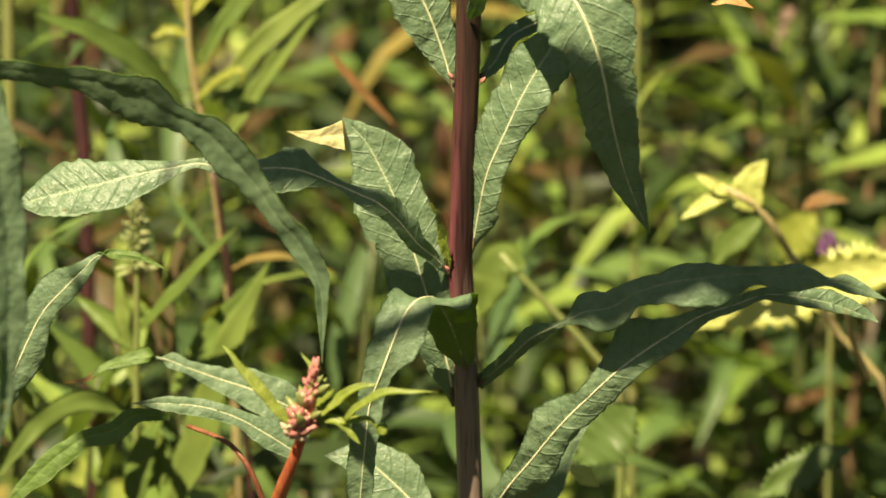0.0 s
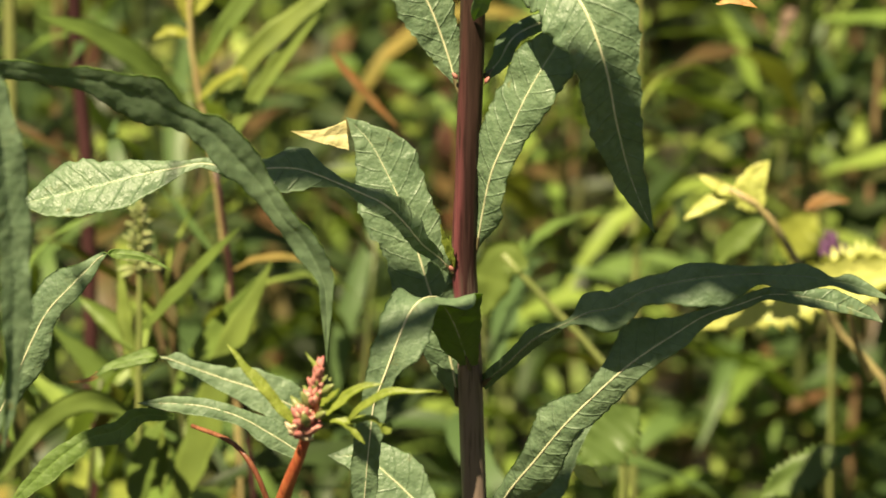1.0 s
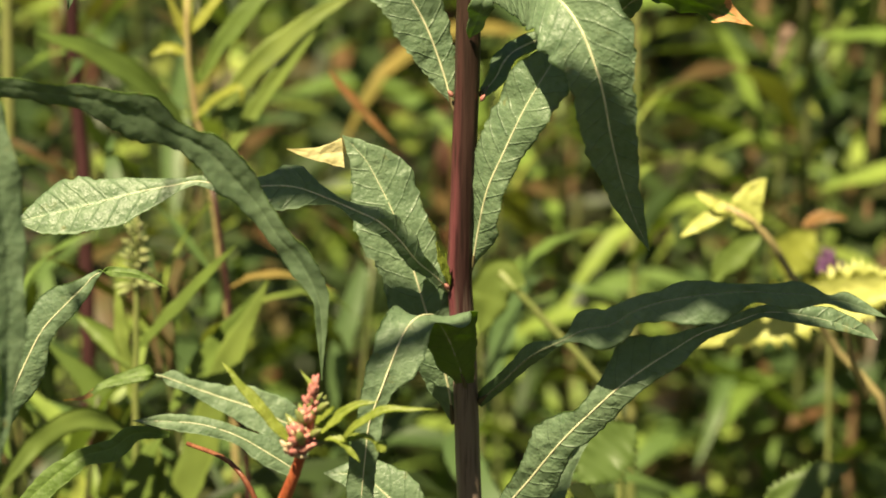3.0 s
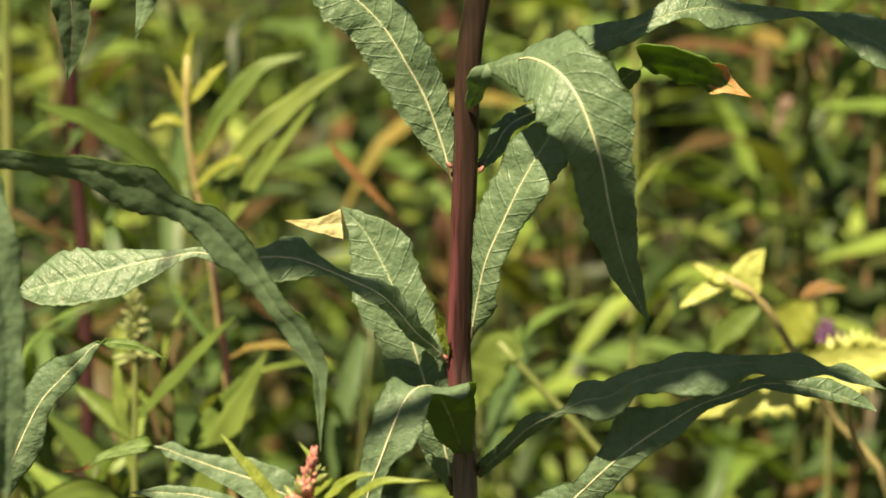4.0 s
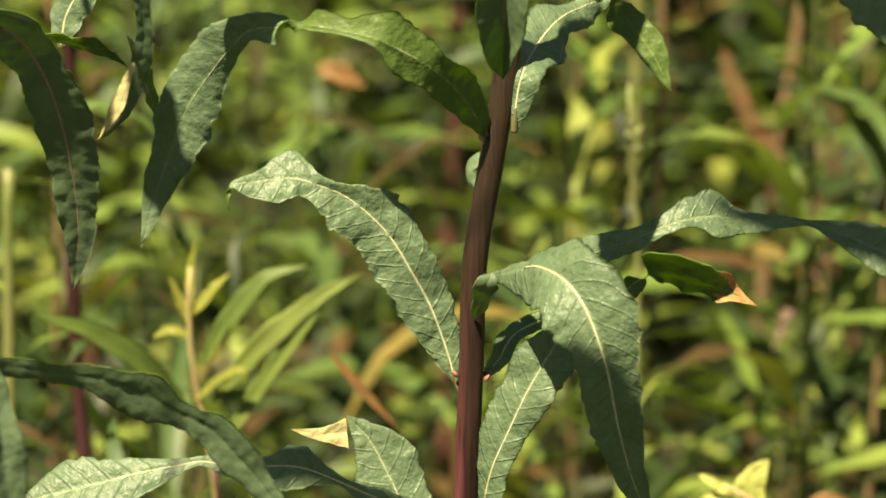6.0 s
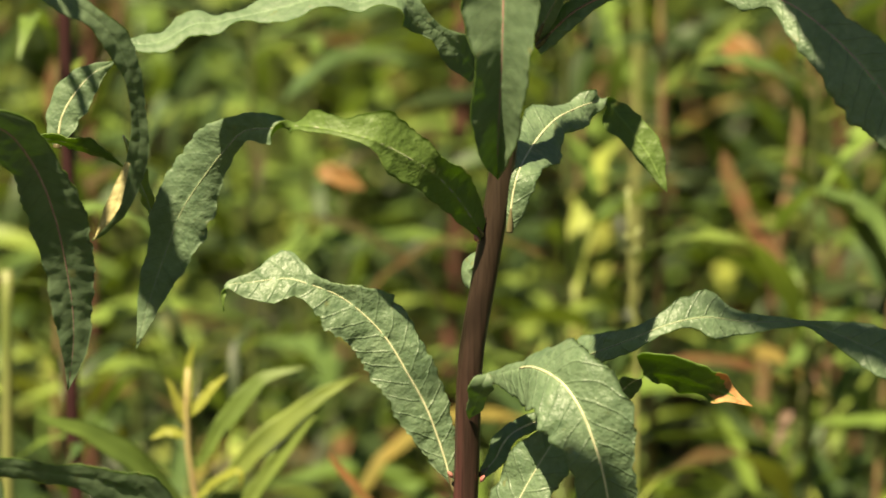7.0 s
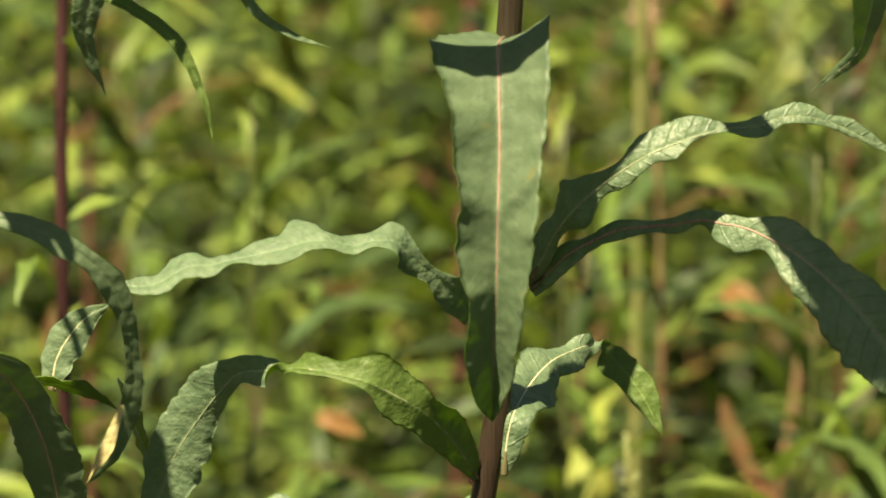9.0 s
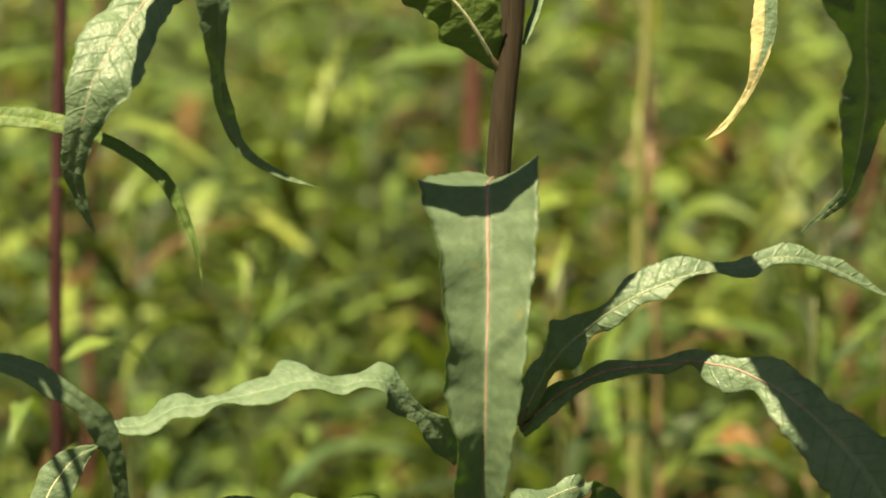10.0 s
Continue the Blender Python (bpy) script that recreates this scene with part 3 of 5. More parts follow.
draped(main, [(12.9, 0, 802.3), (4.1, -12, 817.6), (-2.9, -20, 826.3), (-10.7, -25, 831.9), (-18.4, -28, 836.4), (-27.7, -27, 838.7), (-36.4, -23, 839.6), (-41.2, -18, 838.7), (-46.9, -12, 837.1), (-55.1, -6, 835.4), (-60.9, -2, 829.4), (-66.8, 2, 821.4), (-73.4, 4, 811.2), (-78.1, 6, 799.4), (-82.6, 6, 786.3), (-87.2, 6, 770.2)],
       [(1.4, -147), (6.7, -152), (5.1, -169), (8, -144), (8.8, -147), (4.4, -144), (5, -147), (1.3, -151), (4.6, -326), (2.9, -348), (3.4, -400), (5.5, -389), (9.1, -381), (7.5, -375), (4.2, -370), (0, -370)],
       [(0.8, 179), (5.3, 164), (6.1, 159), (6.7, 157), (2.5, 153), (1.3, 141), (1.5, 144), (1.3, 146), (4.1, 318), (5.1, 362), (8.7, 363), (9.3, 366), (8.4, 374), (5.8, 376), (4, 380), (0, 380)], rib=2)
draped(main, [(18.9, -3, 805.8), (19.7, -3, 815.8), (21.7, 0, 823.4), (26.8, 24, 827.2), (32.7, 36, 831.3), (39.5, 47, 832.8), (45, 54, 833.6), (48.4, 57, 833.4), (51.5, 58, 829.2), (56.1, 57, 823.8), (61.1, 55, 816.6), (64.3, 54, 810), (66.1, 54, 806.6)],
       [(0.9, -37), (1.4, -20), (2, 20), (6.2, 11), (7.6, 1), (4.5, -18), (3.5, 68), (1.1, -96), (5.6, -107), (4.3, -99), (3.5, -97), (1.2, -87), (0, -87)],
       [(0.8, -20), (5.1, 3), (5.7, 2), (8.7, -18), (5.2, -28), (6.2, -37), (3.4, -52), (1.2, 111), (4.8, 128), (5.2, 102), (4.8, 104), (1.7, 112), (0, 112)], veined=1)
draped(main, [(9.5, 0, 850.7), (4.1, -8, 858.7), (-1.4, -12, 864.5), (-6.8, -16, 869.3), (-11.4, -20, 874.3), (-16.8, -22, 874.9), (-23, -22, 873.8), (-29.9, -24, 875.2), (-36.1, -24, 874.8), (-41.5, -25, 873.4), (-47.7, -25, 871.9), (-55.4, -26, 870.3), (-61.6, -26, 868.9), (-68.5, -27, 868.2), (-76.2, -27, 864), (-82.3, -28, 863.2), (-87.9, -28, 864.2)],
       [(3.1, 25), (5, 15), (3.1, 31), (4.9, 30), (6.3, 75), (2.9, 85), (3.9, 85), (3.2, 84), (4.7, 85), (6.2, 86), (5.2, 84), (1.7, 84), (4.6, 84), (4.2, 88), (5.1, 86), (3.2, 83), (0, 83)],
       [(3.3, -42), (4.6, -14), (1.7, -20), (3.4, -35), (7, -75), (4.1, -85), (4.2, -85), (3.5, -83), (9.6, -83), (6.3, -85), (5.5, -83), (2.9, -84), (3.4, -84), (6.8, -87), (4.5, -91), (3.2, -83), (0, -83)], bare=1)
draped(main, [(25.9, 0, 860), (30, -6, 869.2), (33.8, -12, 877.1), (38.2, -18, 883.4), (43.6, -20, 888.7), (50.4, -22, 894.1), (58.1, -24, 899), (64.2, -24, 901.6), (71.1, -24, 904.1), (79.7, -22, 906.1), (87.6, -20, 906.3), (93.9, -18, 908.4), (100.2, -17, 908.6), (106.5, -15, 907.3), (114.5, -13, 903.9), (129, -10, 895.8)],
       [(3.6, -43), (5.8, -42), (6.1, -59), (9.2, -47), (5.1, -37), (2.8, -26), (6.5, -50), (6.9, -45), (6.7, -42), (1.8, -39), (2.9, -39), (2.9, -41), (4.6, -45), (2.3, -40), (3.2, -34), (0, -34)],
       [(2.3, -52), (2.4, 16), (2.2, 5), (6, 36), (2.8, 10), (4.3, 35), (2.7, 38), (3.9, 39), (0.6, 41), (1.3, 39), (3.6, 41), (2, 44), (1.9, 53), (1.5, 40), (1.3, 40), (0, 40)], rib=2, veined=1, pucker=0.03)
draped(main, [(26.6, 2, 857.8), (35.6, -4, 867.8), (43.4, -5, 872.5), (50.4, -6, 875.7), (59, -6, 876.8), (66.8, -8, 877.7), (72.9, -10, 879.2), (79, -13, 878.4), (85, -16, 877.7), (91.8, -19, 874.9), (98.6, -22, 871.4), (106.1, -25, 865.6), (115.2, -28, 856.7), (123.7, -30, 845.3), (133.8, -32, 826.1)],
       [(2.4, -28), (3.4, -40), (2.2, -45), (3.1, -28), (1.8, -26), (2.2, -27), (3, -35), (3.1, -39), (3.1, -38), (7.3, -37), (7.6, -40), (6.6, -40), (9.4, -40), (10.1, -41), (0, -41)],
       [(2.7, 37), (3.9, 32), (2.1, 23), (2.7, 27), (1.8, 27), (2.5, 20), (1.4, 2), (5.5, 34), (7.4, 28), (3.4, 28), (7.8, 39), (9.5, 40), (11.7, 39), (11.1, 37), (0, 37)], rib=1, veined=1, pucker=0.03)
draped(main, [(18.7, 0, 928.8), (17.7, -16, 929.7), (16.9, -30, 930), (16.7, -36, 928.2), (16.8, -42, 914.1), (16.9, -46, 899.3), (16.4, -49, 884.4), (16.2, -49, 870.7), (15.9, -47, 859.7), (15.4, -43, 846.7), (15.1, -38, 836.5), (15.2, -32, 826.4)],
       [(1.4, -57), (13.2, -52), (17.9, -57), (18.5, -64), (15, -73), (13.6, -75), (12.2, -80), (11.4, -82), (10, -86), (9.5, -87), (7.3, -95), (0, -95)],
       [(2.1, 41), (11.5, 38), (15.3, 26), (15.8, 19), (15.2, 16), (13.6, 13), (13.2, 12), (11.6, 8), (10.6, 5), (9, -2), (6.5, -13), (0, -13)], under=1, rib=1, smooth=1, wave=0.07, crimp=0.02, rag=0.025, ripple=0.13, keel=0.15)
draped(main, [(10.2, 0, 594), (17.9, -12, 612.6), (25.5, -18, 624.7), (33.4, -24, 637.2), (41.3, -27, 646.8), (50, -30, 656.3), (57.1, -30, 661.9), (65.1, -30, 667.3), (73.1, -29, 672.1), (82.7, -28, 675.1), (90.8, -26, 677.3), (99, -24, 676.5), (110.5, -22, 673.5), (120.5, -20, 669.1), (124.4, -20, 667.3)],
       [(3.4, -50), (3.6, -50), (4.6, -18), (8.7, -29), (3.6, -15), (6.5, -37), (9.9, -29), (5, -36), (2, -41), (2, -35), (2.2, -31), (2.8, -31), (3.9, -31), (2.5, -31), (0, -31)],
       [(1.6, -39), (7.5, -2), (8.3, 11), (4.6, 15), (6.4, 3), (5.2, 13), (4.7, 26), (4.5, 33), (2.4, 29), (1.9, 35), (1.4, 37), (2.7, 40), (2.3, 38), (0.9, 31), (0, 31)], veined=1)
draped(main, [(10.6, 0, 641.9), (17.3, -14, 652.7), (25.1, -24, 663.7), (34.5, -32, 671.2), (40, -34, 674.8), (47.1, -36, 676.8), (54.1, -38, 681.6), (61.1, -40, 684.8), (69, -40, 686.4), (78.5, -40, 687.6), (86.6, -38, 687.4), (93, -37, 686.6), (101, -36, 686), (108.3, -35, 684.2), (114, -34, 682.9), (125.7, -33, 678)],
       [(2.6, -60), (3.3, -59), (3.7, -56), (0.9, -53), (5.5, -46), (5, -51), (4.4, -53), (3.5, -49), (4.7, -43), (3, -41), (2.2, -40), (2.7, -40), (3.4, -37), (1.3, -40), (2.8, -40), (0, -40)],
       [(1.8, 40), (1.9, 7), (2.5, -1), (1.1, 35), (4.9, 41), (5.8, 39), (4.1, 54), (5.3, 45), (7.7, 42), (8.2, 42), (3.3, 40), (3.6, 42), (4.2, 42), (1.3, 40), (2.4, 50), (0, 50)], rib=2)
draped(main, [(3, 4, 592.5), (-8.2, 8, 601.5), (-15.7, 10, 608.4), (-24.1, 12, 614.5), (-35.2, 14, 614.8)],
       [(0, 0), (5.4, 15), (9.9, 13), (6.2, 16), (0, 16)],
       [(0, 0), (5.8, -13), (9.2, -13), (5.3, -18), (0, -18)], veined=1)
draped(main, [(13.1, -12, 767.1), (11.2, -13, 764.1), (9.7, -9, 758.8), (8.7, -6, 755.1), (7.5, -4, 752)],
       [(0.5, 57), (4, -9), (3, -21), (2, -2), (0, -2)],
       [(0.5, -57), (3.6, 16), (2.5, 13), (2.2, 23), (0, 23)], bare=1, smooth=1)
draped(main, [(21.1, 0, 1037.4), (-8.3, -10, 1045.1), (-43.3, -20, 1026.8), (-64, -10, 997.4), (-76.1, -20, 979.4), (-83.8, -28, 968.4), (-89.5, -33, 958), (-92.2, -33, 948.8), (-94.5, -30, 939.4), (-95.4, -26, 930.3), (-90.7, -18, 914.6)],
       [(0, 0), (2.3, 20), (7.3, 22), (10.5, 16), (7.4, 27), (9.7, 24), (10.4, 21), (6.1, 12), (3.8, 6), (2.7, 10), (0, 10)],
       [(0, 0), (2.3, -20), (8.5, -24), (10.1, -15), (7.7, -35), (9.9, -28), (7.1, -21), (5.1, -15), (4, -4), (2.6, -24), (0, -24)], rib=1, veined=1, pucker=0.05)
draped(main, [(21.1, 0, 1017.3), (-17.5, -10, 1035.9), (-46.2, -26, 1017.8), (-54.9, -30, 995.1), (-55.7, -26, 979.7), (-56.1, -20, 968.6), (-56.3, -14, 959), (-56, -9, 950.8), (-54.1, -5, 942.7), (-49.2, -2, 935.4), (-39.9, 0, 929.4), (-29.5, 1, 926)],
       [(0, 0), (2.3, 20), (4.6, 41), (5.8, 37), (2.9, 33), (1.8, 33), (1.2, 33), (2.6, 33), (2.6, 2), (1.5, 8), (1, 1), (0, 1)],
       [(0, 0), (2.3, -20), (6.1, -39), (7.4, -35), (6.4, -33), (4.2, -24), (2.8, -29), (2.3, -17), (1.4, -36), (1.3, -8), (0.8, -1), (0, -1)], rib=2)
draped(main, [(26, 0, 1013), (38, -60, 1027), (57, -105, 1028), (73, -113, 1018), (90, -106, 1009), (107.6, -80, 1004.4), (116.1, -68, 993.7), (116.4, -58, 981.4), (117.1, -48, 968.9), (118.5, -39, 956.2), (118.1, -31, 944.9), (117.1, -24, 935.1), (115.6, -16, 926.6), (111.7, -8, 921.1), (104.4, 2, 913.8)],
       [(1, -139), (3, -138), (10, -138), (15, -164), (15, -182), (7, -26), (11.5, -30), (11.4, -31), (10.5, -24), (8, -21), (5, -28), (3.3, -6), (2.2, -11), (1.5, 7), (0, 7)],
       [(1, 139), (3, 138), (10, 138), (15, 164), (15, 182), (8, 4), (9.9, 23), (11.5, 33), (4.5, 36), (6.8, 29), (6.3, 37), (3.8, 31), (2.3, -4), (1.7, -16), (0, -16)])
draped(main, [(27, 0, 966), (37, 10, 990), (51, 10, 1004), (70, 10, 1009), (93.6, 4, 986), (94, 2, 978.3), (94, 1, 969.7), (92.6, 0, 962), (89.6, 0, 954.1), (85.5, 0, 947), (81.7, 0, 942.6), (77.5, 0, 939.5)],
       [(1, -48), (3, -67), (5, -88), (5, -86), (2.8, -13), (3.3, -19), (3, -18), (1.8, -15), (1.2, -29), (0.8, -17), (0.8, -12), (0, -12)],
       [(1, 48), (3, 67), (5, 88), (5, 86), (2.5, 13), (3, 19), (4.1, 17), (2.9, 22), (1.1, 30), (0.9, 13), (0.8, 12), (0, 12)], dry=0.84, half_dry=0.66, wither=1, bare=1)
settle(main)

# ---- neighbouring plant beside it ----
neighbour = plant_root("willowherb_plant", (-0.165, -0.03, 0), "willowherb with long wavy dark green leaves", "plant")
part("stem", tube_mesh("stem", [(-0.165, -0.03, -0.01), (-0.160, -0.035, 0.4), (-0.158, -0.04, 0.75), (-0.162, -0.04, 1.1)], [0.0045, 0.004, 0.0035, 0.002], STEM, 16, 60, ridges=0.025), neighbour, "dark red ridged stem")
leaf(neighbour, [(-124, -180, 793), (-113, -180, 784), (-109, -180, 764), (-107, -180, 741), (-107, -180, 721), (-109, -180, 700), (-111, -180, 685)],
     10, [20, 40, 60, 60, 60, 55, 50], az=0, bare=1)
leaf(neighbour, [(-110, 20, 826), (-108, 20, 836), (-101, 20, 846), (-93, 20, 851)],
     11, [80, 80, 80, 80])
leaf(neighbour, [(-118, 10, 831), (-110, 10, 830), (-102, 10, 828), (-90, 10, 822)],
     9, [-30, -30, -40, -40])
leaf(neighbour, [(-90, 5, 832), (-87, 8, 821), (-84, 10, 813), (-81, 12, 802)],
     8, [60, 60, 60, 60], young=1)
draped(neighbour, [(-162, -40, 944), (-125.4, -20, 948), (-116.2, -20, 947.6), (-108.5, -20, 947), (-100.8, -20, 945.2), (-91.5, -20, 942.7), (-80.8, -20, 937.4), (-71.6, -20, 930.3), (-65.8, -20, 919.5), (-62.4, -20, 909.8), (-61.2, -20, 901.4)],
       [(1, 93), (2.3, -25), (2.9, -29), (3.3, -30), (3.3, -29), (2.2, -27), (1.9, -26), (1.9, -23), (1.4, -14), (0.6, -8), (0, -8)],
       [(1, -93), (2.6, 26), (2.9, 29), (3, 30), (2, 28), (1.5, 26), (1.8, 25), (1.9, 23), (1.4, 14), (0.8, 7), (0, 7)], under=1, bare=1)
draped(neighbour, [(-125.3, -80, 756.9), (-113.6, -80, 757.4), (-104.6, -80, 755.8), (-95.6, -80, 755), (-88.1, -80, 752.7), (-80.6, -80, 749.6), (-71.6, -80, 744.9), (-63.4, -80, 740.2), (-56.7, -80, 733.1), (-50, -80, 725.2), (-44.7, -80, 716.5), (-38.7, -80, 709.3), (-34.2, -80, 699.8), (-32.8, -80, 691.7), (-32.9, -80, 675.3)],
       [(3.1, 24), (3.3, 24), (3.1, 24), (4, 24), (5.2, 25), (8.4, 22), (3.9, 25), (6.4, 26), (7, 24), (3.5, 15), (4.1, 24), (4.7, 26), (3.5, 13), (1.7, 27), (0, 27)],
       [(3.3, -24), (3.5, -24), (3.8, -23), (4.4, -23), (7.4, -23), (8.8, -22), (5.1, -19), (5.4, -13), (6, -8), (4.4, -17), (3.2, -16), (4.4, -22), (1.8, 21), (1.8, 20), (0, 20)], bare=1, smooth=1, pucker=0)
draped(neighbour, [(-131.3, -24, 635.5), (-124.9, -24, 648.3), (-119.7, -24, 660.3), (-114.1, -24, 671.3), (-108.3, -24, 678), (-102.5, -24, 683.9), (-98.1, -24, 688.3), (-93.6, -24, 689.1), (-85.6, -24, 687.9), (-77.6, -24, 683.8)],
       [(2.5, -6), (2.9, 0), (5.1, -6), (5.8, -6), (6.6, -13), (3.1, -2), (1, -16), (1.6, 159), (0.9, 158), (0, 158)],
       [(2.5, 6), (4.2, -8), (6.6, 1), (3.7, 4), (3.9, 6), (2.7, 15), (1.1, 25), (1.4, 201), (1.1, 202), (0, 202)])
draped(neighbour, [(-126.8, -42, 843.5), (-117.9, -40, 840.9), (-111.1, -33, 829.4), (-106.9, -27, 815.7), (-104.5, -20, 799.9), (-103.3, -15, 786), (-103.8, -11, 773.7), (-105.8, -7, 761)],
       [(5.4, 35), (7.8, 36), (7.3, 33), (8.7, 32), (7.8, 30), (5.5, 23), (3.8, 29), (0, 29)],
       [(6.5, -35), (10.1, -36), (7.7, -39), (8.1, -37), (6.1, -30), (5.8, -23), (3.4, -21), (0, -21)], rib=1, smooth=1, pucker=0, wave=0.02, ripple=0.02)
draped(neighbour, [(-124.6, -40, 884.2), (-117, -40, 883.4), (-108, -40, 880.6), (-100.4, -40, 876.5), (-93.8, -38, 871.6), (-88.7, -35, 864.9), (-84.9, -31, 854.9), (-83.5, -26, 843.9), (-83.5, -22, 834.5), (-85.6, -18, 825.1), (-88.6, -15, 816.5), (-92.8, -13, 809.7), (-97.9, -12, 805.3)],
       [(2.2, -24), (2.3, -25), (3.3, -24), (3.1, -19), (3, -17), (4.2, -7), (2.9, -7), (2.3, 20), (2.8, 32), (2.8, 11), (2.1, 39), (1.4, -18), (0, -18)],
       [(1.7, 24), (2.5, 25), (3.1, 23), (3.8, 26), (2.7, 25), (3.6, 7), (2.1, -16), (2, -20), (2.6, -33), (3.2, -51), (2.8, -42), (1.8, -26), (0, -26)], bare=1, smooth=1, pucker=0)
# extra cream-coloured leaf, painting the sun's glow through the curved leaf's tip
draped(neighbour, [(-85.6, -38, 832.2), (-87.5, -38, 826), (-90.4, -38, 819.1), (-95.2, -38, 810.9)],
       [(0.7, 171), (1.6, 184), (1.9, 186), (0, 186)],
       [(0.6, 180), (1.1, 170), (1.7, 173), (0, 173)], pale=1)
# thin leaves outside the view, added to dapple the drooping leaf with shade
for dx, width in ((-11, 8.5), (-2, 9.5)):
    leaf(neighbour, [(-162, -40, 996), (-150 + 0.6 * dx, -62, 1008), (-142 + dx, -90, 1010), (-136 + dx, -118, 1000), (-134 + 1.2 * dx, -150, 978)], width, [0] * 5, wave=0.2, rag=0.2, shape=[0.1, 0.12, 0.4, 0.9, 1, 0.9, 0.6, 0.05])
settle(neighbour)

# ---- low budding side shoot ----
shoot = plant_root("budding_shoot", (-0.055, -0.02, 0), "short willowherb shoot with a pink bud head", "plant")
part("stem", tube_mesh("stem", [tuple(c / 1000 for c in p) for p in [(-35, -106, 675), (-37, -107, 666), (-40, -104, 656), (-45, -95, 640), (-49, -80, 616)]] + [(-0.053, -0.02, 0.45), (-0.055, -0.02, -0.01)], [0.0012, 0.0036, 0.0030, 0.0022, 0.0022, 0.0028, 0.003], REDSHOOT, 14, 70, ridges=0.03), shoot, "orange red fleshy stem")
part("side_stem", tube_mesh("side_stem", [tuple(c / 1000 for c in p) for p in [(-71, -60, 650), (-60, -70, 649), (-54, -75, 644), (-50, -75, 634), (-48, -70, 619)]] + [(-0.050, -0.022, 0.52)], [0.0006, 0.0008, 0.001, 0.0011, 0.0013, 0.0016], SIDESTEM, 10, 50), shoot)
leaf(shoot, [(-35, -107, 668), (-29, -110, 674), (-22, -112, 679), (-17, -112, 680)],
     3.4, [45, 45, 45, 45], thin=1, young=1)
leaf(shoot, [(-26, -108, 667), (-25, -112, 671), (-18, -116, 678), (-10, -118, 680), (-1, -119, 680)],
     2.4, [45, 45, 45, 45, 45], thin=1, young=1)
leaf(shoot, [(-33, -107, 668), (-28, -110, 669), (-22, -112, 663)],
     3, [45, 45, 45], thin=1, young=1)
leaf(shoot, [(-34, -107, 668), (-26, -110, 669), (-20, -112, 670), (-17, -112, 667)],
     3, [45, 45, 45, 45], thin=1, young=1)
leaf(shoot, [(-17, -112, 669), (-17, -112, 668), (-15, -112, 666)],
     4, [45, 45, 45], thin=1, young=1)
leaf(shoot, [(-35, -105, 676), (-35, -105, 682), (-38, -103, 686)],
     1.6, [45, 45, 45], thin=1, young=1)
leaf(shoot, [(-40, -105, 665), (-47, -105, 674), (-55, -103, 683), (-59, -100, 687)],
     3.5, [45, 45, 45, 45], thin=1, young=1)
leaf(shoot, [(-34, -107, 672), (-31, -109, 675), (-29, -110, 678)],
     3, [45, 45, 45], thin=1, young=1)
draped(shoot, [(-34.5, -83, 660), (-43.6, -85, 665.1), (-52, -85, 669.2), (-60.4, -85, 672.1), (-68.8, -85, 675.3), (-73.8, -85, 677.3), (-76.5, -85, 678.2), (-79.9, -85, 678.5), (-85.1, -85, 677.7), (-91.6, -85, 675.6), (-97.2, -85, 672.1), (-102.7, -85, 671.1)],
       [(6, 20), (5.6, 34), (4.9, 25), (3.4, 24), (1.8, 23), (1.7, 25), (0.3, 26), (2.7, 206), (1.8, 208), (1.1, 212), (0.6, 212), (0, 212)],
       [(4, -31), (5.9, -23), (6, -23), (3.4, -23), (2.1, -23), (2.6, -27), (0.3, -26), (1.5, -205), (1.6, -207), (0.9, -211), (0.7, -209), (0, -209)], dry=0.9)
draped(shoot, [(-40.8, -60, 642), (-49.4, -60, 647.7), (-57.2, -60, 652.3), (-66.6, -60, 655.5), (-76, -60, 656.5), (-86.3, -60, 656.7)],
       [(2.4, 19), (3.4, 20), (2.3, 13), (2.8, 22), (2.2, 24), (0, 24)],
       [(2.5, -22), (4.1, -23), (2.6, -23), (2.3, -23), (2.1, -24), (0, -24)])
draped(shoot, [(-76.6, -51, 649.5), (-85.8, -55, 651.3), (-92.2, -55, 646.9), (-100.2, -55, 644.6), (-107.6, -55, 639.5), (-112.8, -55, 634.8), (-119.6, -55, 628.1), (-123.3, -55, 623.4)],
       [(0.9, 21), (2.3, 19), (3.7, 35), (2.8, 32), (3.6, 28), (3.4, 26), (1.8, 23), (0, 23)],
       [(1, -13), (2.2, -19), (2.6, -33), (2.2, -31), (2.8, -27), (2.9, -24), (1.6, -25), (0, -25)], under=1)
settle(shoot)


def bud_mesh(name, mat, length, width):
    """A pointed flower bud on a short stalk, along +Z from its foot."""
    verts, faces = [], []
    prof = ((0.0, 0.12), (0.25, 0.16), (0.38, 0.75), (0.6, 1.0), (0.85, 0.55), (1.0, 0.08))
    for u, r in prof:
        for j in range(6):
            a = math.pi * j / 3
            verts.append((math.cos(a) * r * width / 2, math.sin(a) * r * width / 2, u * length))
    for i in range(len(prof) - 1):
        faces += [(i * 6 + j, i * 6 + (j + 1) % 6, i * 6 + 6 + (j + 1) % 6, i * 6 + 6 + j) for j in range(6)]
    faces += [(5, 4, 3, 2, 1, 0), tuple(len(verts) - 6 + j for j in range(6))]
    return mesh_of(name, verts, faces, [mat])


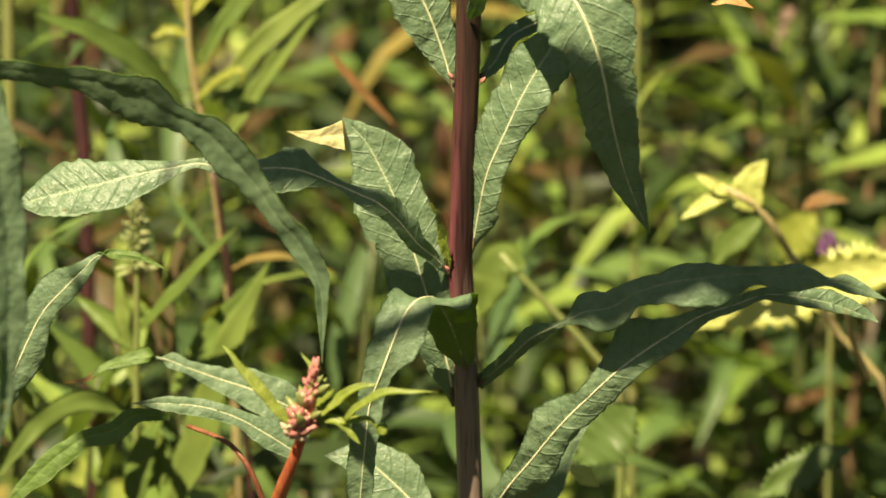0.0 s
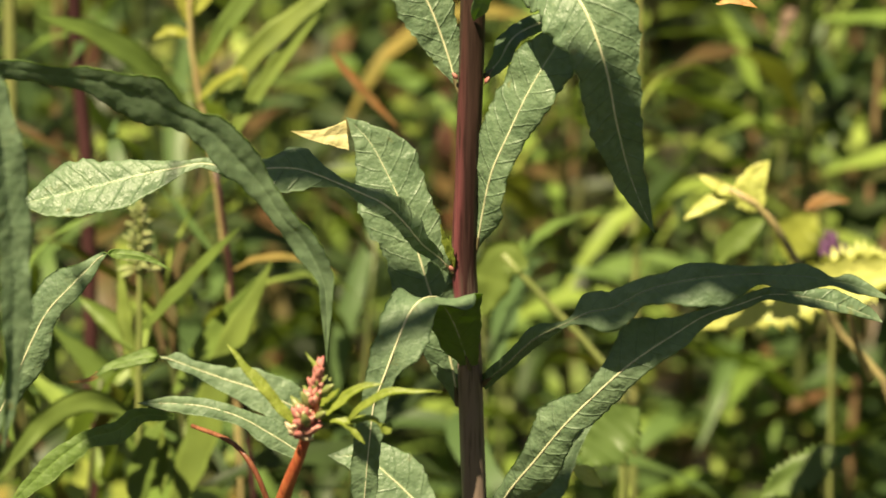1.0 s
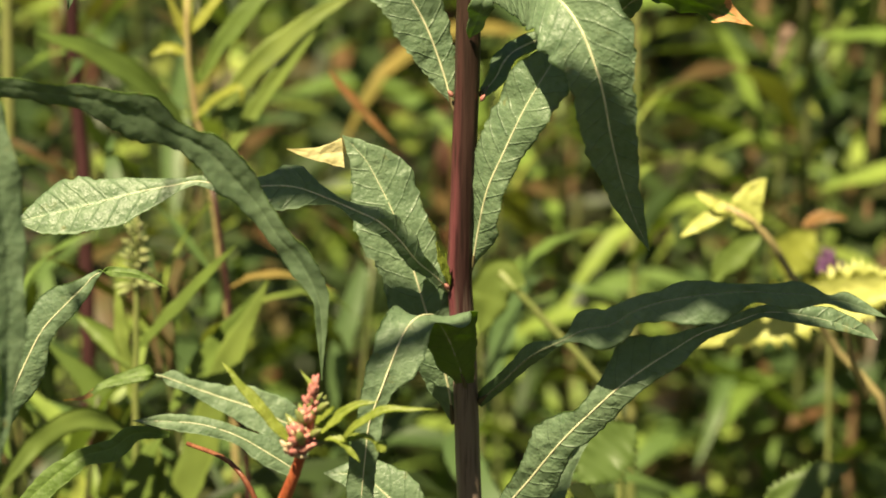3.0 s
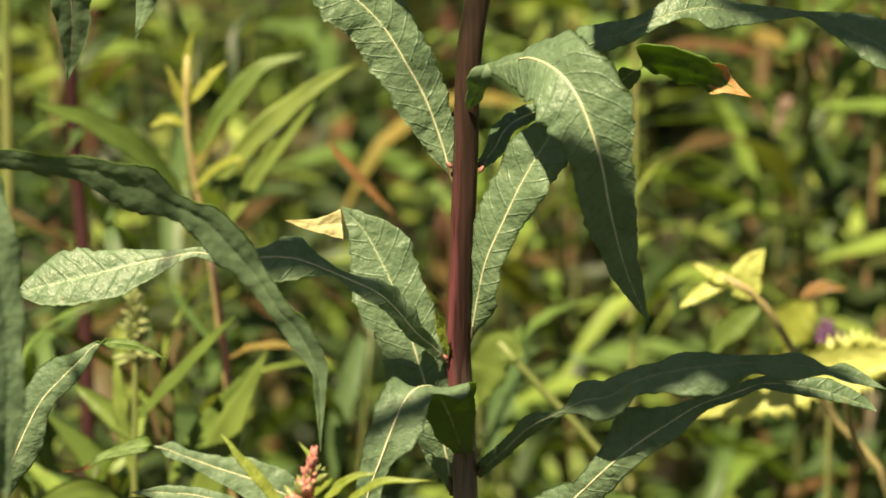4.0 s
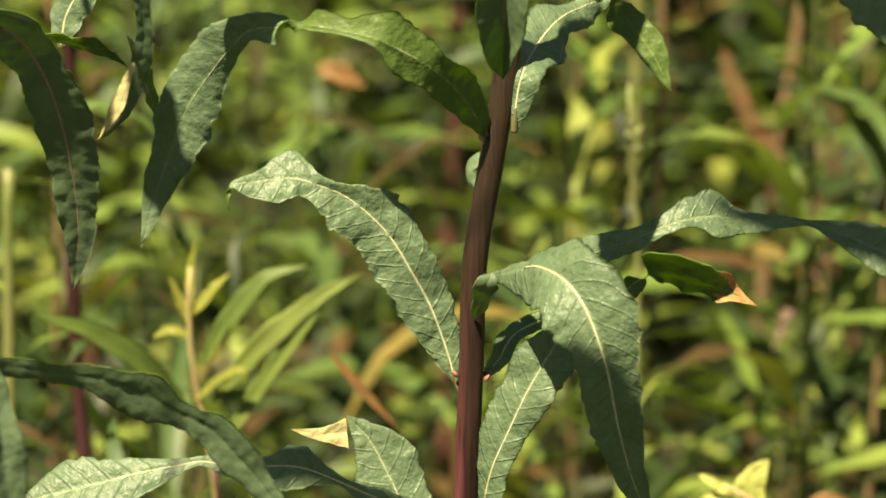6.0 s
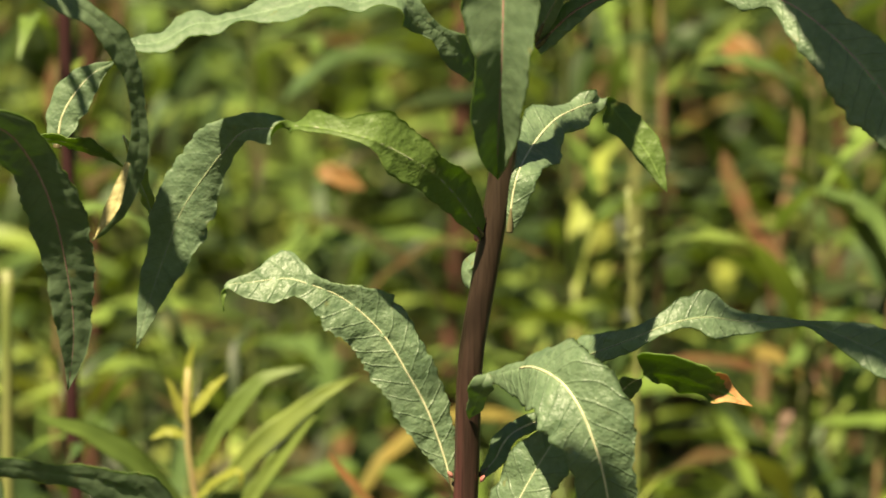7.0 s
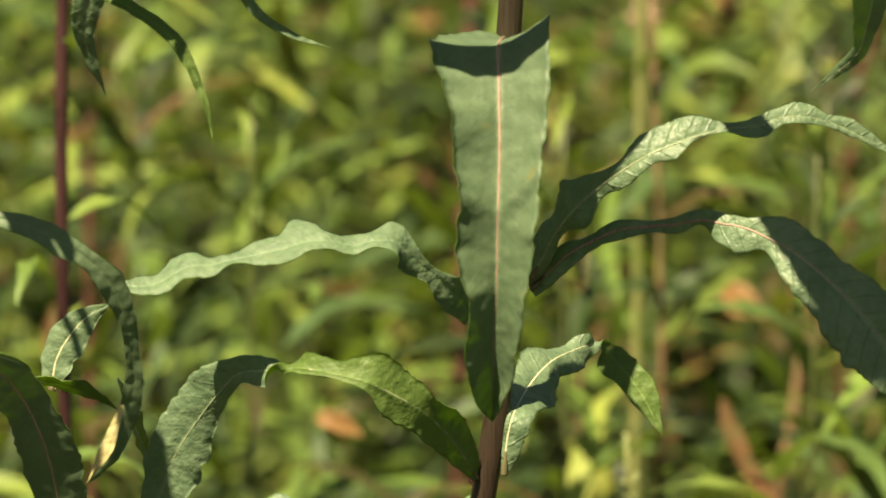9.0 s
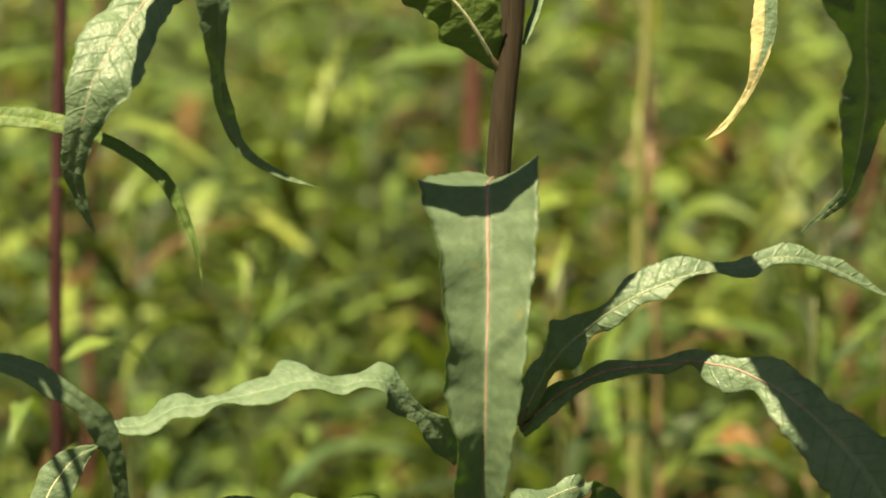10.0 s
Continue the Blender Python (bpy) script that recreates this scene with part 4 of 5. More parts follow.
def bud_head(parent, foot, tip, count, mesh, spread, seed):
    """Buds in a spiral round a spike from foot to tip (metres), shorter and steeper towards the tip."""
    rng = random.Random(seed)
    foot, tip = Vector(foot), Vector(tip)
    axis = (tip - foot).normalized()
    base = axis.to_track_quat("Z", "Y").to_matrix().to_4x4()
    for k in range(count):
        u = (k + rng.random() * 0.6) / count
        ob = part("bud", mesh, parent)
        lean = spread * (1 - 0.75 * u) + rng.uniform(-0.3, 0.3)
        ob.matrix_basis = Matrix.Translation(foot.lerp(tip, u)) @ base @ Euler((0, lean, k * 2.4)).to_matrix().to_4x4() @ Matrix.Scale((1 - 0.5 * u) * rng.uniform(0.6, 1.3), 4)


PINK_BUD = bud_mesh("pink_bud", BUD, 0.0058, 0.0025)
CREAM_BUD = bud_mesh("cream_bud", CREAM, 0.005, 0.0017)
GREEN_BUD = bud_mesh("green_bud", GREENSTEM, 0.009, 0.003)
FADED_BUD = bud_mesh("faded_bud", FADED, 0.012, 0.0045)
PALE_BUD = bud_mesh("pale_bud", PALEBUD, 0.0068, 0.0018)
PURPLE_BUD = bud_mesh("purple_bud", PURPLE, 0.009, 0.005)
for place, turn in (((0.0022, -0.0022, 0.6765), (0.5, -0.5, 0)), ((0.0035, -0.001, 0.7335), (0.3, -0.6, 0)), ((0.0105, -0.0018, 0.7325), (0.4, 0.5, 0)), ((0.0105, -0.0028, 0.8025), (0.4, -0.5, 0))):
    nub = part("axil_bud", PINK_BUD, main)
    nub.matrix_basis = Matrix.Translation(place) @ Euler(turn).to_matrix().to_4x4() @ Matrix.Scale(0.62, 4)
settle(main)
bud_head(shoot, (-0.039, -0.107, 0.663), (-0.034, -0.105, 0.682), 95, PINK_BUD, 1.05, 2)
bud_head(shoot, (-0.037, -0.107, 0.664), (-0.034, -0.106, 0.678), 16, GREEN_BUD, 1.25, 6)
bud_head(shoot, (-0.041, -0.108, 0.663), (-0.037, -0.108, 0.674), 30, CREAM_BUD, 1.3, 12)
settle(shoot)


# ---- plants just behind, told apart one by one ----
def blurred_leaf(parent, pts, width, rolls, mat, peak=0.42, wave=0.05, teeth=0):
    leaf_seed[0] += 1
    v, f, slots, uvs, q, nn, length = blade(np.array(pts), width, rolls, None, peak, 14, wave, leaf_seed[0], 30, 6)
    if teeth:
        cols = 7
        for i in range(30):
            for e in (0, 6):
                for sheet in (0, 30 * cols):
                    a = sheet + i * cols + e
                    v[a] = v[a] + (v[a] - q[i]) * (0.22 if i % 2 else -0.16)
    return part("leaf", mesh_of("leaf", v, f, [mat, mat, mat], slots, uvs), parent)


def dressed_stem(place, pts, radii, mat, label, leaves=0, seed=0, size=1.0, span=(0.1, 1.0)):
    """A plant of the stand on a given stem line, with leaves of the common pool in a spiral."""
    rng = random.Random(seed)
    root = plant_root("willowherb_plant", place, label, "plant")
    part("stem", tube_mesh("stem", pts, radii, mat, 10, 50), root)
    q, _ = spline(pts, 100)
    for k in range(leaves):
        u = span[0] + (span[1] - span[0]) * (k + rng.random() * 0.5) / leaves
        ob = part("leaf", LEAF_POOL[rng.randrange(8)], root)
        ob.matrix_basis = Matrix.Translation(q[int(u * 99)]) @ Euler((rng.uniform(-0.3, 0.3), rng.uniform(-0.4, 0.2), k * 2.4 + rng.uniform(-0.3, 0.3))).to_matrix().to_4x4() @ Matrix.Scale(size * rng.uniform(0.7, 1.1), 4)
    return root


# ---- the stand behind: one kind of plant, many copies ----
def stand_leaf_mesh(seed):
    rng = random.Random(seed)
    length, droop, rise = rng.uniform(0.08, 0.125), rng.uniform(-0.35, 0.5), rng.uniform(0.35, 0.95)
    pts = []
    for k in range(5):
        u = k / 4
        pts.append((length * u * (1 - 0.1 * u), 0.012 * math.sin(3 * u + seed), length * (rise * u - (rise - droop) * u * u)))
    v, f, slots, uvs, *_ = blade(pts, rng.uniform(0.009, 0.0135), [rng.uniform(-25, 25) for _ in range(4)], None, rng.uniform(0.35, 0.45), 14, 0.07, seed, 16, 4)
    half = 16 * 5
    keep = [t for t in f if max(t) < half]
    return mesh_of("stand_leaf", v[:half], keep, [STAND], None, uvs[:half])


LEAF_POOL = [stand_leaf_mesh(200 + k) for k in range(8)]


def stand_plant(seed, height, leaf_size=1.0, step=0.0135):
    rng = random.Random(seed)
    root = plant_root("willowherb_plant", (0, 0, 0), "willowherb with narrow yellow-green leaves in the stand", "plant", "willowherb stand")
    lean = (rng.uniform(-0.06, 0.06), rng.uniform(-0.06, 0.06))
    pts = [(lean[0] * u * u, lean[1] * u * u, height * u - 0.02) for u in (0, 0.25, 0.5, 0.75, 1.0)]
    part("stem", tube_mesh("stem", pts, [0.0026, 0.0023, 0.0018, 0.0008], BGSTEM if seed % 4 == 0 else STANDSTEM, 8, 20), root)
    count = int((height * 0.8) / step)
    for k in range(count):
        u = 0.2 + 0.8 * (k + rng.random() * 0.5) / count
        ob = part("leaf", LEAF_POOL[rng.randrange(8)], root)
        ang = k * 2.39996 + rng.uniform(-0.35, 0.35)
        size = (0.75 + 0.5 * math.sin(math.pi * min(1.0, u * 0.95))) * rng.uniform(0.8, 1.1) * leaf_size
        if u > 0.85:
            size *= 1.0 - 3.5 * (u - 0.85)
        tilt = rng.uniform(-0.25, 0.25) - 0.5 * (u > 0.85)
        ob.matrix_basis = Matrix.Translation((lean[0] * u * u, lean[1] * u * u, height * u - 0.02)) @ Euler((rng.uniform(-0.3, 0.3), tilt, ang)).to_matrix().to_4x4() @ Matrix.Scale(size, 4)
    return root


def stand():
    rng = random.Random(23)
    low = [stand_plant(40 + k, h, 1.1, 0.015) for k, h in enumerate((0.46, 0.52, 0.58, 0.64))]
    tall = [stand_plant(60 + k, h, 1.2, 0.0165) for k, h in enumerate((0.74, 0.84, 0.92, 1.02))]
    bands = ((0.26, 0.62, 0.09, 0.10, low), (0.62, 1.15, 0.12, 0.125, tall[:2] + low[2:]), (1.15, 3.0, 0.19, 0.20, tall))
    used = set()
    for y0, y1, dy, dx, kinds in bands:
        y = y0
        while y < y1:
            half = 0.10 + (y + 1.2) * 0.11
            n = int(2 * half / dx)
            for k in range(n):
                x = -half + 2 * half * (k + rng.random()) / n
                if y < 0.62 and rng.random() < (0.85 if x > 0.03 else 0.12):
                    continue
                m = Matrix.Translation((x, y + rng.uniform(-0.4, 0.4) * dy, 0)) @ Matrix.Rotation(rng.uniform(0, 6.28), 4, "Z")
                kind = kinds[rng.randrange(len(kinds))]
                if abs(m.translation.x + 0.197) < 0.004 or (abs(m.translation.x - 0.017) < 0.003 and y < 0.4):
                    m = m @ Matrix.Rotation(2.2, 4, "Z")
                if kind.name in used:
                    copy_thing(kind, m)
                else:
                    kind.matrix_basis = m
                    used.add(kind.name)
            y += dy
    # more of the same plants on both flanks of the lane
    for k in range(44):
        y = -0.9 + 3.6 * k / 44
        side = 1 if k % 2 else -1
        x = side * (0.42 + (y + 1.2) * 0.15 + 0.35 * rng.random())
        copy_thing(tall[k % 4] if y > 0 else low[k % 4], Matrix.Translation((x, y, 0)) @ Matrix.Rotation(rng.uniform(0, 6.28), 4, "Z"))


stand()

GROUND = -0.01
# unseen plant added beside the view; its high leaves cast shadows on the others
shade_plant = plant_root("willowherb_plant", (-0.205, -0.255, 0), "tall leafy willowherb closer to the tripod, unseen, added to cast shade", "plant")
part("stem", tube_mesh("stem", [(-0.205, -0.255, GROUND), (-0.203, -0.252, 0.5), (-0.203, -0.250, 0.9), (-0.207, -0.250, 1.16)], [0.0045, 0.004, 0.003, 0.0012], STEM, 12, 50), shade_plant)
leaf(shade_plant, [(-203, -250, 1035), (-170, -246, 1058), (-120, -236, 1066), (-70, -233, 1066), (-30, -237, 1064), (12, -242, 1058)], 29, [0] * 6, wave=0.08, shape=[0.1, 0.1, 0.12, 0.2, 0.65, 1.0, 0.95, 0.75, 0.05])
for z, dx, dy in ((1090, -40, -90), (780, -110, -30), (730, -60, -100), (690, -100, 40), (640, 40, -110), (600, -115, -20)):
    leaf(shade_plant, [(-203, -250, z), (-203 + 0.3 * dx, -250 + 0.3 * dy, z + 22), (-203 + 0.65 * dx, -250 + 0.65 * dy, z + 26), (-203 + dx, -250 + dy, z + 5)], 11 if z > 1000 else 19, [0] * 4)
leaf(shade_plant, [(-204, -250, 990), (-202, -232, 1004), (-201, -216, 1006), (-201, -190, 998)], 20, [0] * 4)
leaf(shade_plant, [(-207, -250, 1150), (-175, -246, 1205), (-115, -238, 1232), (-57, -235, 1239), (-30, -235, 1242), (2, -238, 1234), (30, -241, 1222)], 15, [0] * 6, shape=[0.1] * 10 + [0.8, 1.0, 0.9, 0.6, 0.05])
leaf(shade_plant, [(-206, -250, 1085), (-190, -248, 1118), (-172, -245, 1138), (-162, -245, 1138), (-150, -245, 1134), (-144, -245, 1134), (-140, -245, 1138)], 13, [0] * 6, shape=[0.1, 0.12, 0.3, 1, 1, 1, 0.9, 0.6, 0.1])
settle(shade_plant)
red = dressed_stem((-0.13, 0.42, 0), [(-0.135, 0.42, GROUND), (-0.136, 0.42, 0.25), (-0.139, 0.42, 0.451), (-0.139, 0.42, 0.587), (-0.142, 0.42, 0.642), (-0.142, 0.42, 0.765), (-0.142, 0.42, 0.86), (-0.139, 0.42, 0.955), (-0.136, 0.42, 1.019)],
                   [0.0036, 0.0033, 0.003, 0.0027, 0.0023], REDSTEM, "slender willowherb with a dark red stem", 14, 3, 0.55, (0.55, 1.0))
settle(red)

flowering = dressed_stem((-0.11, 0.2, 0), [(-0.108, 0.2, GROUND), (-0.106, 0.2, 0.3), (-0.105, 0.200, 0.529), (-0.104, 0.200, 0.590), (-0.103, 0.200, 0.626), (-0.103, 0.200, 0.644)],
                         [0.0028, 0.0026, 0.0022, 0.0016, 0.001], GREENSTEM, "bright green willowherb with a pale bud spike", 22, 8, 0.6, (0.2, 0.62))
for pts, w in (([(-0.104, 0.200, 0.586), (-0.114, 0.210, 0.593), (-0.126, 0.220, 0.599)], 0.008), ([(-0.104, 0.200, 0.592), (-0.086, 0.190, 0.615), (-0.068, 0.180, 0.636)], 0.0048),
               ([(-0.095, 0.230, 0.560), (-0.081, 0.230, 0.580), (-0.069, 0.225, 0.596), (-0.060, 0.220, 0.610)], 0.0095), ([(-0.104, 0.180, 0.570), (-0.120, 0.170, 0.578), (-0.134, 0.165, 0.572), (-0.149, 0.160, 0.554)], 0.008),
               ([(-0.105, 0.200, 0.574), (-0.109, 0.205, 0.597), (-0.111, 0.210, 0.613)], 0.007), ([(-0.103, 0.200, 0.566), (-0.096, 0.195, 0.553), (-0.097, 0.190, 0.537)], 0.007)):
    blurred_leaf(flowering, pts, w, [70, 70, 65], BRIGHT)
bud_head(flowering, (-0.104, 0.200, 0.614), (-0.103, 0.200, 0.643), 90, PALE_BUD, 1.5, 5)
blurred_leaf(flowering, [(-0.095, 0.210, 0.519), (-0.085, 0.210, 0.550), (-0.074, 0.210, 0.583), (-0.066, 0.210, 0.601), (-0.059, 0.210, 0.615)], 0.0125, [70] * 5, BRIGHT)
blurred_leaf(flowering, [(-0.089, 0.250, 0.512), (-0.104, 0.250, 0.534), (-0.120, 0.250, 0.559), (-0.139, 0.250, 0.579)], 0.0135, [65] * 4, BRIGHT)
blurred_leaf(flowering, [(-0.105, 0.190, 0.532), (-0.103, 0.190, 0.547), (-0.100, 0.190, 0.557), (-0.095, 0.190, 0.565)], 0.010, [65] * 4, BRIGHT)
settle(flowering)

yellow_top = dressed_stem((-0.07, 0.3, 0), [(-0.070, 0.3, GROUND), (-0.073, 0.3, 0.25), (-0.076, 0.300, 0.540), (-0.079, 0.300, 0.583), (-0.083, 0.300, 0.621), (-0.089, 0.300, 0.655), (-0.091, 0.300, 0.675), (-0.090, 0.300, 0.696)],
                          [0.0024, 0.0022, 0.0019, 0.0016, 0.001], TANSTEM, "willowherb with a yellowing tip and a tan stem", 10, 12, 0.6, (0.45, 0.9))
for pts, w in (([(-0.091, 0.300, 0.675), (-0.095, 0.300, 0.686), (-0.098, 0.300, 0.693)], 0.004), ([(-0.090, 0.300, 0.678), (-0.090, 0.300, 0.692), (-0.088, 0.300, 0.706)], 0.004),
               ([(-0.090, 0.300, 0.678), (-0.082, 0.300, 0.688), (-0.076, 0.300, 0.694)], 0.004), ([(-0.091, 0.300, 0.671), (-0.098, 0.300, 0.673), (-0.104, 0.300, 0.670)], 0.004),
               ([(-0.089, 0.300, 0.646), (-0.080, 0.295, 0.656), (-0.072, 0.290, 0.661), (-0.071, 0.290, 0.654)], 0.004)):
    blurred_leaf(yellow_top, pts, w, [60, 60], YELLOWGREEN)
for pts, w in (([(-0.092, 0.300, 0.644), (-0.107, 0.290, 0.663), (-0.124, 0.280, 0.677), (-0.143, 0.270, 0.686)], 0.010), ([(-0.079, 0.300, 0.630), (-0.068, 0.300, 0.649), (-0.055, 0.300, 0.667), (-0.041, 0.300, 0.684)], 0.0062),
               ([(-0.083, 0.300, 0.646), (-0.066, 0.300, 0.667), (-0.046, 0.300, 0.684), (-0.029, 0.300, 0.694)], 0.0075), ([(-0.088, 0.320, 0.654), (-0.079, 0.320, 0.670), (-0.065, 0.320, 0.687), (-0.049, 0.320, 0.692)], 0.007)):
    blurred_leaf(yellow_top, pts, w, [70, 70, 65], BRIGHT)
settle(yellow_top)

slim = dressed_stem((-0.06, 0.27, 0), [(-0.081, 0.270, 0.630), (-0.078, 0.270, 0.609), (-0.076, 0.270, 0.588), (-0.074, 0.270, 0.554), (-0.069, 0.270, 0.507), (-0.056, 0.27, 0.3), (-0.055, 0.27, GROUND)], [0.0009, 0.0012, 0.0014, 0.0015, 0.0018], REDSTEM, "slender willowherb shoot with a red stem", 8, 63, 0.5, (0.05, 0.5))
settle(slim)

bramble = plant_root("bramble_shoot", (0.16, 0.23, 0), "thin brown woody shoot with yellowing toothed leaves", "shrub")
part("stem", tube_mesh("stem", [(0.097, 0.232, 0.634), (0.109, 0.232, 0.627), (0.120, 0.232, 0.610), (0.137, 0.232, 0.582), (0.157, 0.232, 0.550), (0.156, 0.232, 0.45), (0.158, 0.23, GROUND)], [0.0012, 0.0016, 0.0018, 0.002, 0.0022, 0.003], TANSTEM, 10, 60), bramble)
part("branch", tube_mesh("branch", [(0.148, 0.232, 0.565), (0.141, 0.222, 0.583), (0.138, 0.214, 0.598)], [0.0016, 0.0012, 0.001], TANSTEM, 8, 20), bramble)
for pts, w, r in (([(0.108, 0.232, 0.626), (0.105, 0.232, 0.635), (0.111, 0.232, 0.644)], 0.010, 75), ([(0.100, 0.232, 0.632), (0.093, 0.232, 0.630), (0.082, 0.232, 0.623)], 0.0055, 60),
                  ([(0.100, 0.232, 0.632), (0.093, 0.232, 0.635), (0.087, 0.232, 0.639)], 0.005, 60), ([(0.107, 0.232, 0.626), (0.102, 0.232, 0.631), (0.098, 0.232, 0.635)], 0.007, 60)):
    blurred_leaf(bramble, pts, w, [r] * 3, YELLOW)
for pts, w in (([(0.166, 0.260, 0.597), (0.143, 0.260, 0.593), (0.119, 0.260, 0.586), (0.090, 0.260, 0.574)], 0.020), ([(0.127, 0.260, 0.587), (0.139, 0.260, 0.593), (0.162, 0.260, 0.598)], 0.02)):
    blurred_leaf(bramble, pts, w, [75] * 4, YELLOW, peak=0.5, teeth=1)
blurred_leaf(bramble, [(0.146, 0.430, 0.566), (0.139, 0.430, 0.558), (0.134, 0.430, 0.548)], 0.017, [75] * 3, YELLOWGREEN, peak=0.5, teeth=1)
blurred_leaf(bramble, [(0.115, 0.300, 0.603), (0.107, 0.300, 0.597), (0.101, 0.300, 0.591), (0.097, 0.300, 0.583)], 0.010, [70] * 4, BRIGHT)
blurred_leaf(bramble, [(0.064, 0.160, 0.579), (0.055, 0.160, 0.571), (0.046, 0.160, 0.559)], 0.021, [65] * 3, SHADY, peak=0.5, teeth=1)
blurred_leaf(bramble, [(0.108, 0.200, 0.533), (0.119, 0.200, 0.541), (0.131, 0.200, 0.548), (0.140, 0.200, 0.551)], 0.013, [65] * 4, SHADY, peak=0.5, teeth=1)
settle(bramble)

pale_one = dressed_stem((-0.17, 0.45, 0), [(-0.176, 0.45, GROUND), (-0.175, 0.45, 0.3), (-0.173, 0.45, 0.517), (-0.171, 0.45, 0.588), (-0.170, 0.45, 0.650), (-0.169, 0.45, 0.70)], [0.003, 0.0029, 0.0028, 0.0026, 0.0022], GREENSTEM, "willowherb with a pale green stem in the stand", 10, 61, 0.9, (0.3, 1.0))
settle(pale_one)
leaning = dressed_stem((0.05, 0.25, 0), [(0.062, 0.25, GROUND), (0.06, 0.25, 0.35), (0.063, 0.250, 0.540), (0.055, 0.250, 0.565), (0.035, 0.250, 0.588), (0.020, 0.250, 0.605)], [0.0022, 0.002, 0.0018, 0.0012], GREENSTEM, "leaning thin green shoot in the stand", 5, 21, 0.6, (0.3, 0.7))
blurred_leaf(leaning, [(0.029, 0.250, 0.601), (0.019, 0.250, 0.601), (0.013, 0.250, 0.582)], 0.016, [80] * 3, BRIGHT)
blurred_leaf(leaning, [(0.039, 0.060, 0.594), (0.043, 0.060, 0.592), (0.048, 0.060, 0.588)], 0.006, [60] * 3, YELLOW)
settle(leaning)

tan_one = dressed_stem((0.115, 0.852, 0), [(0.115, 0.852, GROUND), (0.118, 0.852, 0.15), (0.122, 0.852, 0.340), (0.112, 0.852, 0.420), (0.103, 0.852, 0.493), (0.101, 0.852, 0.519), (0.106, 0.852, 0.657), (0.104, 0.852, 0.759), (0.100, 0.852, 0.866)],
                       [0.0026, 0.0023, 0.002, 0.0016], BGSTEM, "willowherb with a tan stem in the stand", 16, 31, 0.75, (0.3, 1.0))
blurred_leaf(tan_one, [(0.105, 0.852, 0.702), (0.116, 0.841, 0.715), (0.130, 0.829, 0.730), (0.148, 0.818, 0.747)], 0.008, [70] * 3, BRIGHT)
settle(tan_one)

pink_one = dressed_stem((0.14, 1.0, 0), [(0.14, 1.0, GROUND), (0.168, 1.000, 0.526), (0.181, 1.000, 0.636), (0.187, 1.000, 0.680)], [0.0042, 0.004, 0.0036, 0.003], BGSTEM, "stout pinkish willowherb stem in the stand", 14, 33, 0.9, (0.3, 1.0))
settle(pink_one)
behind = dressed_stem((0.0, 1.4, 0), [(0.000, 1.4, GROUND), (0.005, 1.400, 0.423), (0.012, 1.400, 0.613), (0.018, 1.400, 0.803), (0.022, 1.400, 1.040)], [0.006, 0.0057, 0.0055, 0.0055, 0.005], BROWNSTEM, "stout willowherb with a pinkish brown stem", 12, 35, 0.9, (0.2, 0.8))
settle(behind)
spike = dressed_stem((0.1, 0.45, 0), [(0.076, 0.45, GROUND), (0.076, 0.45, 0.3), (0.076, 0.450, 0.652), (0.074, 0.450, 0.688), (0.072, 0.450, 0.733)], [0.0026, 0.0022, 0.0018, 0.0008], GREENSTEM, "willowherb with a pale pink flower spike", 14, 37, 0.7, (0.45, 0.85))
bud_head(spike, (0.074, 0.450, 0.704), (0.073, 0.450, 0.724), 18, PALE_BUD, 0.9, 7)
settle(spike)
green_one = dressed_stem((0.14, 0.9, 0), [(0.092, 0.9, GROUND), (0.097, 0.900, 0.799), (0.100, 0.900, 0.876), (0.101, 0.900, 0.959)], [0.003, 0.0028, 0.0028, 0.0024], GREENSTEM, "stout yellow-green willowherb stem", 10, 39, 1.0, (0.3, 1.0))
settle(green_one)

for host, pts, w in ((yellow_top, [(-0.042, 0.350, 0.652), (-0.033, 0.350, 0.641), (-0.017, 0.350, 0.623)], 0.0035), (green_one, [(0.148, 1.100, 0.688), (0.160, 1.090, 0.685), (0.173, 1.080, 0.677)], 0.016),
                     (behind, [(-0.056, 0.700, 0.693), (-0.047, 0.700, 0.692), (-0.035, 0.700, 0.685)], 0.009), (bramble, [(0.134, 0.350, 0.592), (0.142, 0.350, 0.596), (0.151, 0.350, 0.595)], 0.0045),
                     (green_one, [(0.158, 1.300, 0.834), (0.165, 1.300, 0.824), (0.170, 1.300, 0.811)], 0.013), (behind, [(-0.056, 0.700, 0.693), (-0.046, 0.700, 0.690), (-0.034, 0.700, 0.685)], 0.008)):
    tagged(blurred_leaf(host, pts, w, [80] * 3, DULLDRY), "orange dry leaf")
    settle(host)
spire = dressed_stem((0.112, 1.236, 0), [(0.110, 1.236, GROUND), (0.114, 1.236, 0.412), (0.116, 1.236, 0.760), (0.117, 1.236, 0.830), (0.118, 1.236, 0.888)], [0.0032, 0.003, 0.0026, 0.002, 0.0014], STANDSTEM, "willowherb with a faded pink flower spike and a yellow-green top leaf", 12, 51, 1.0, (0.4, 0.9))
bud_head(spire, (0.115, 1.236, 0.814), (0.117, 1.236, 0.867), 60, FADED_BUD, 1.1, 17)
blurred_leaf(spire, [(0.117, 1.236, 0.871), (0.119, 1.230, 0.905), (0.122, 1.224, 0.946), (0.124, 1.219, 0.992)], 0.0165, [80] * 4, YELLOWGREEN)
blurred_leaf(spire, [(0.119, 1.213, 0.755), (0.129, 1.201, 0.787), (0.145, 1.190, 0.802), (0.165, 1.178, 0.800), (0.179, 1.172, 0.791)], 0.011, [40] * 5, BRIGHT)
settle(spire)
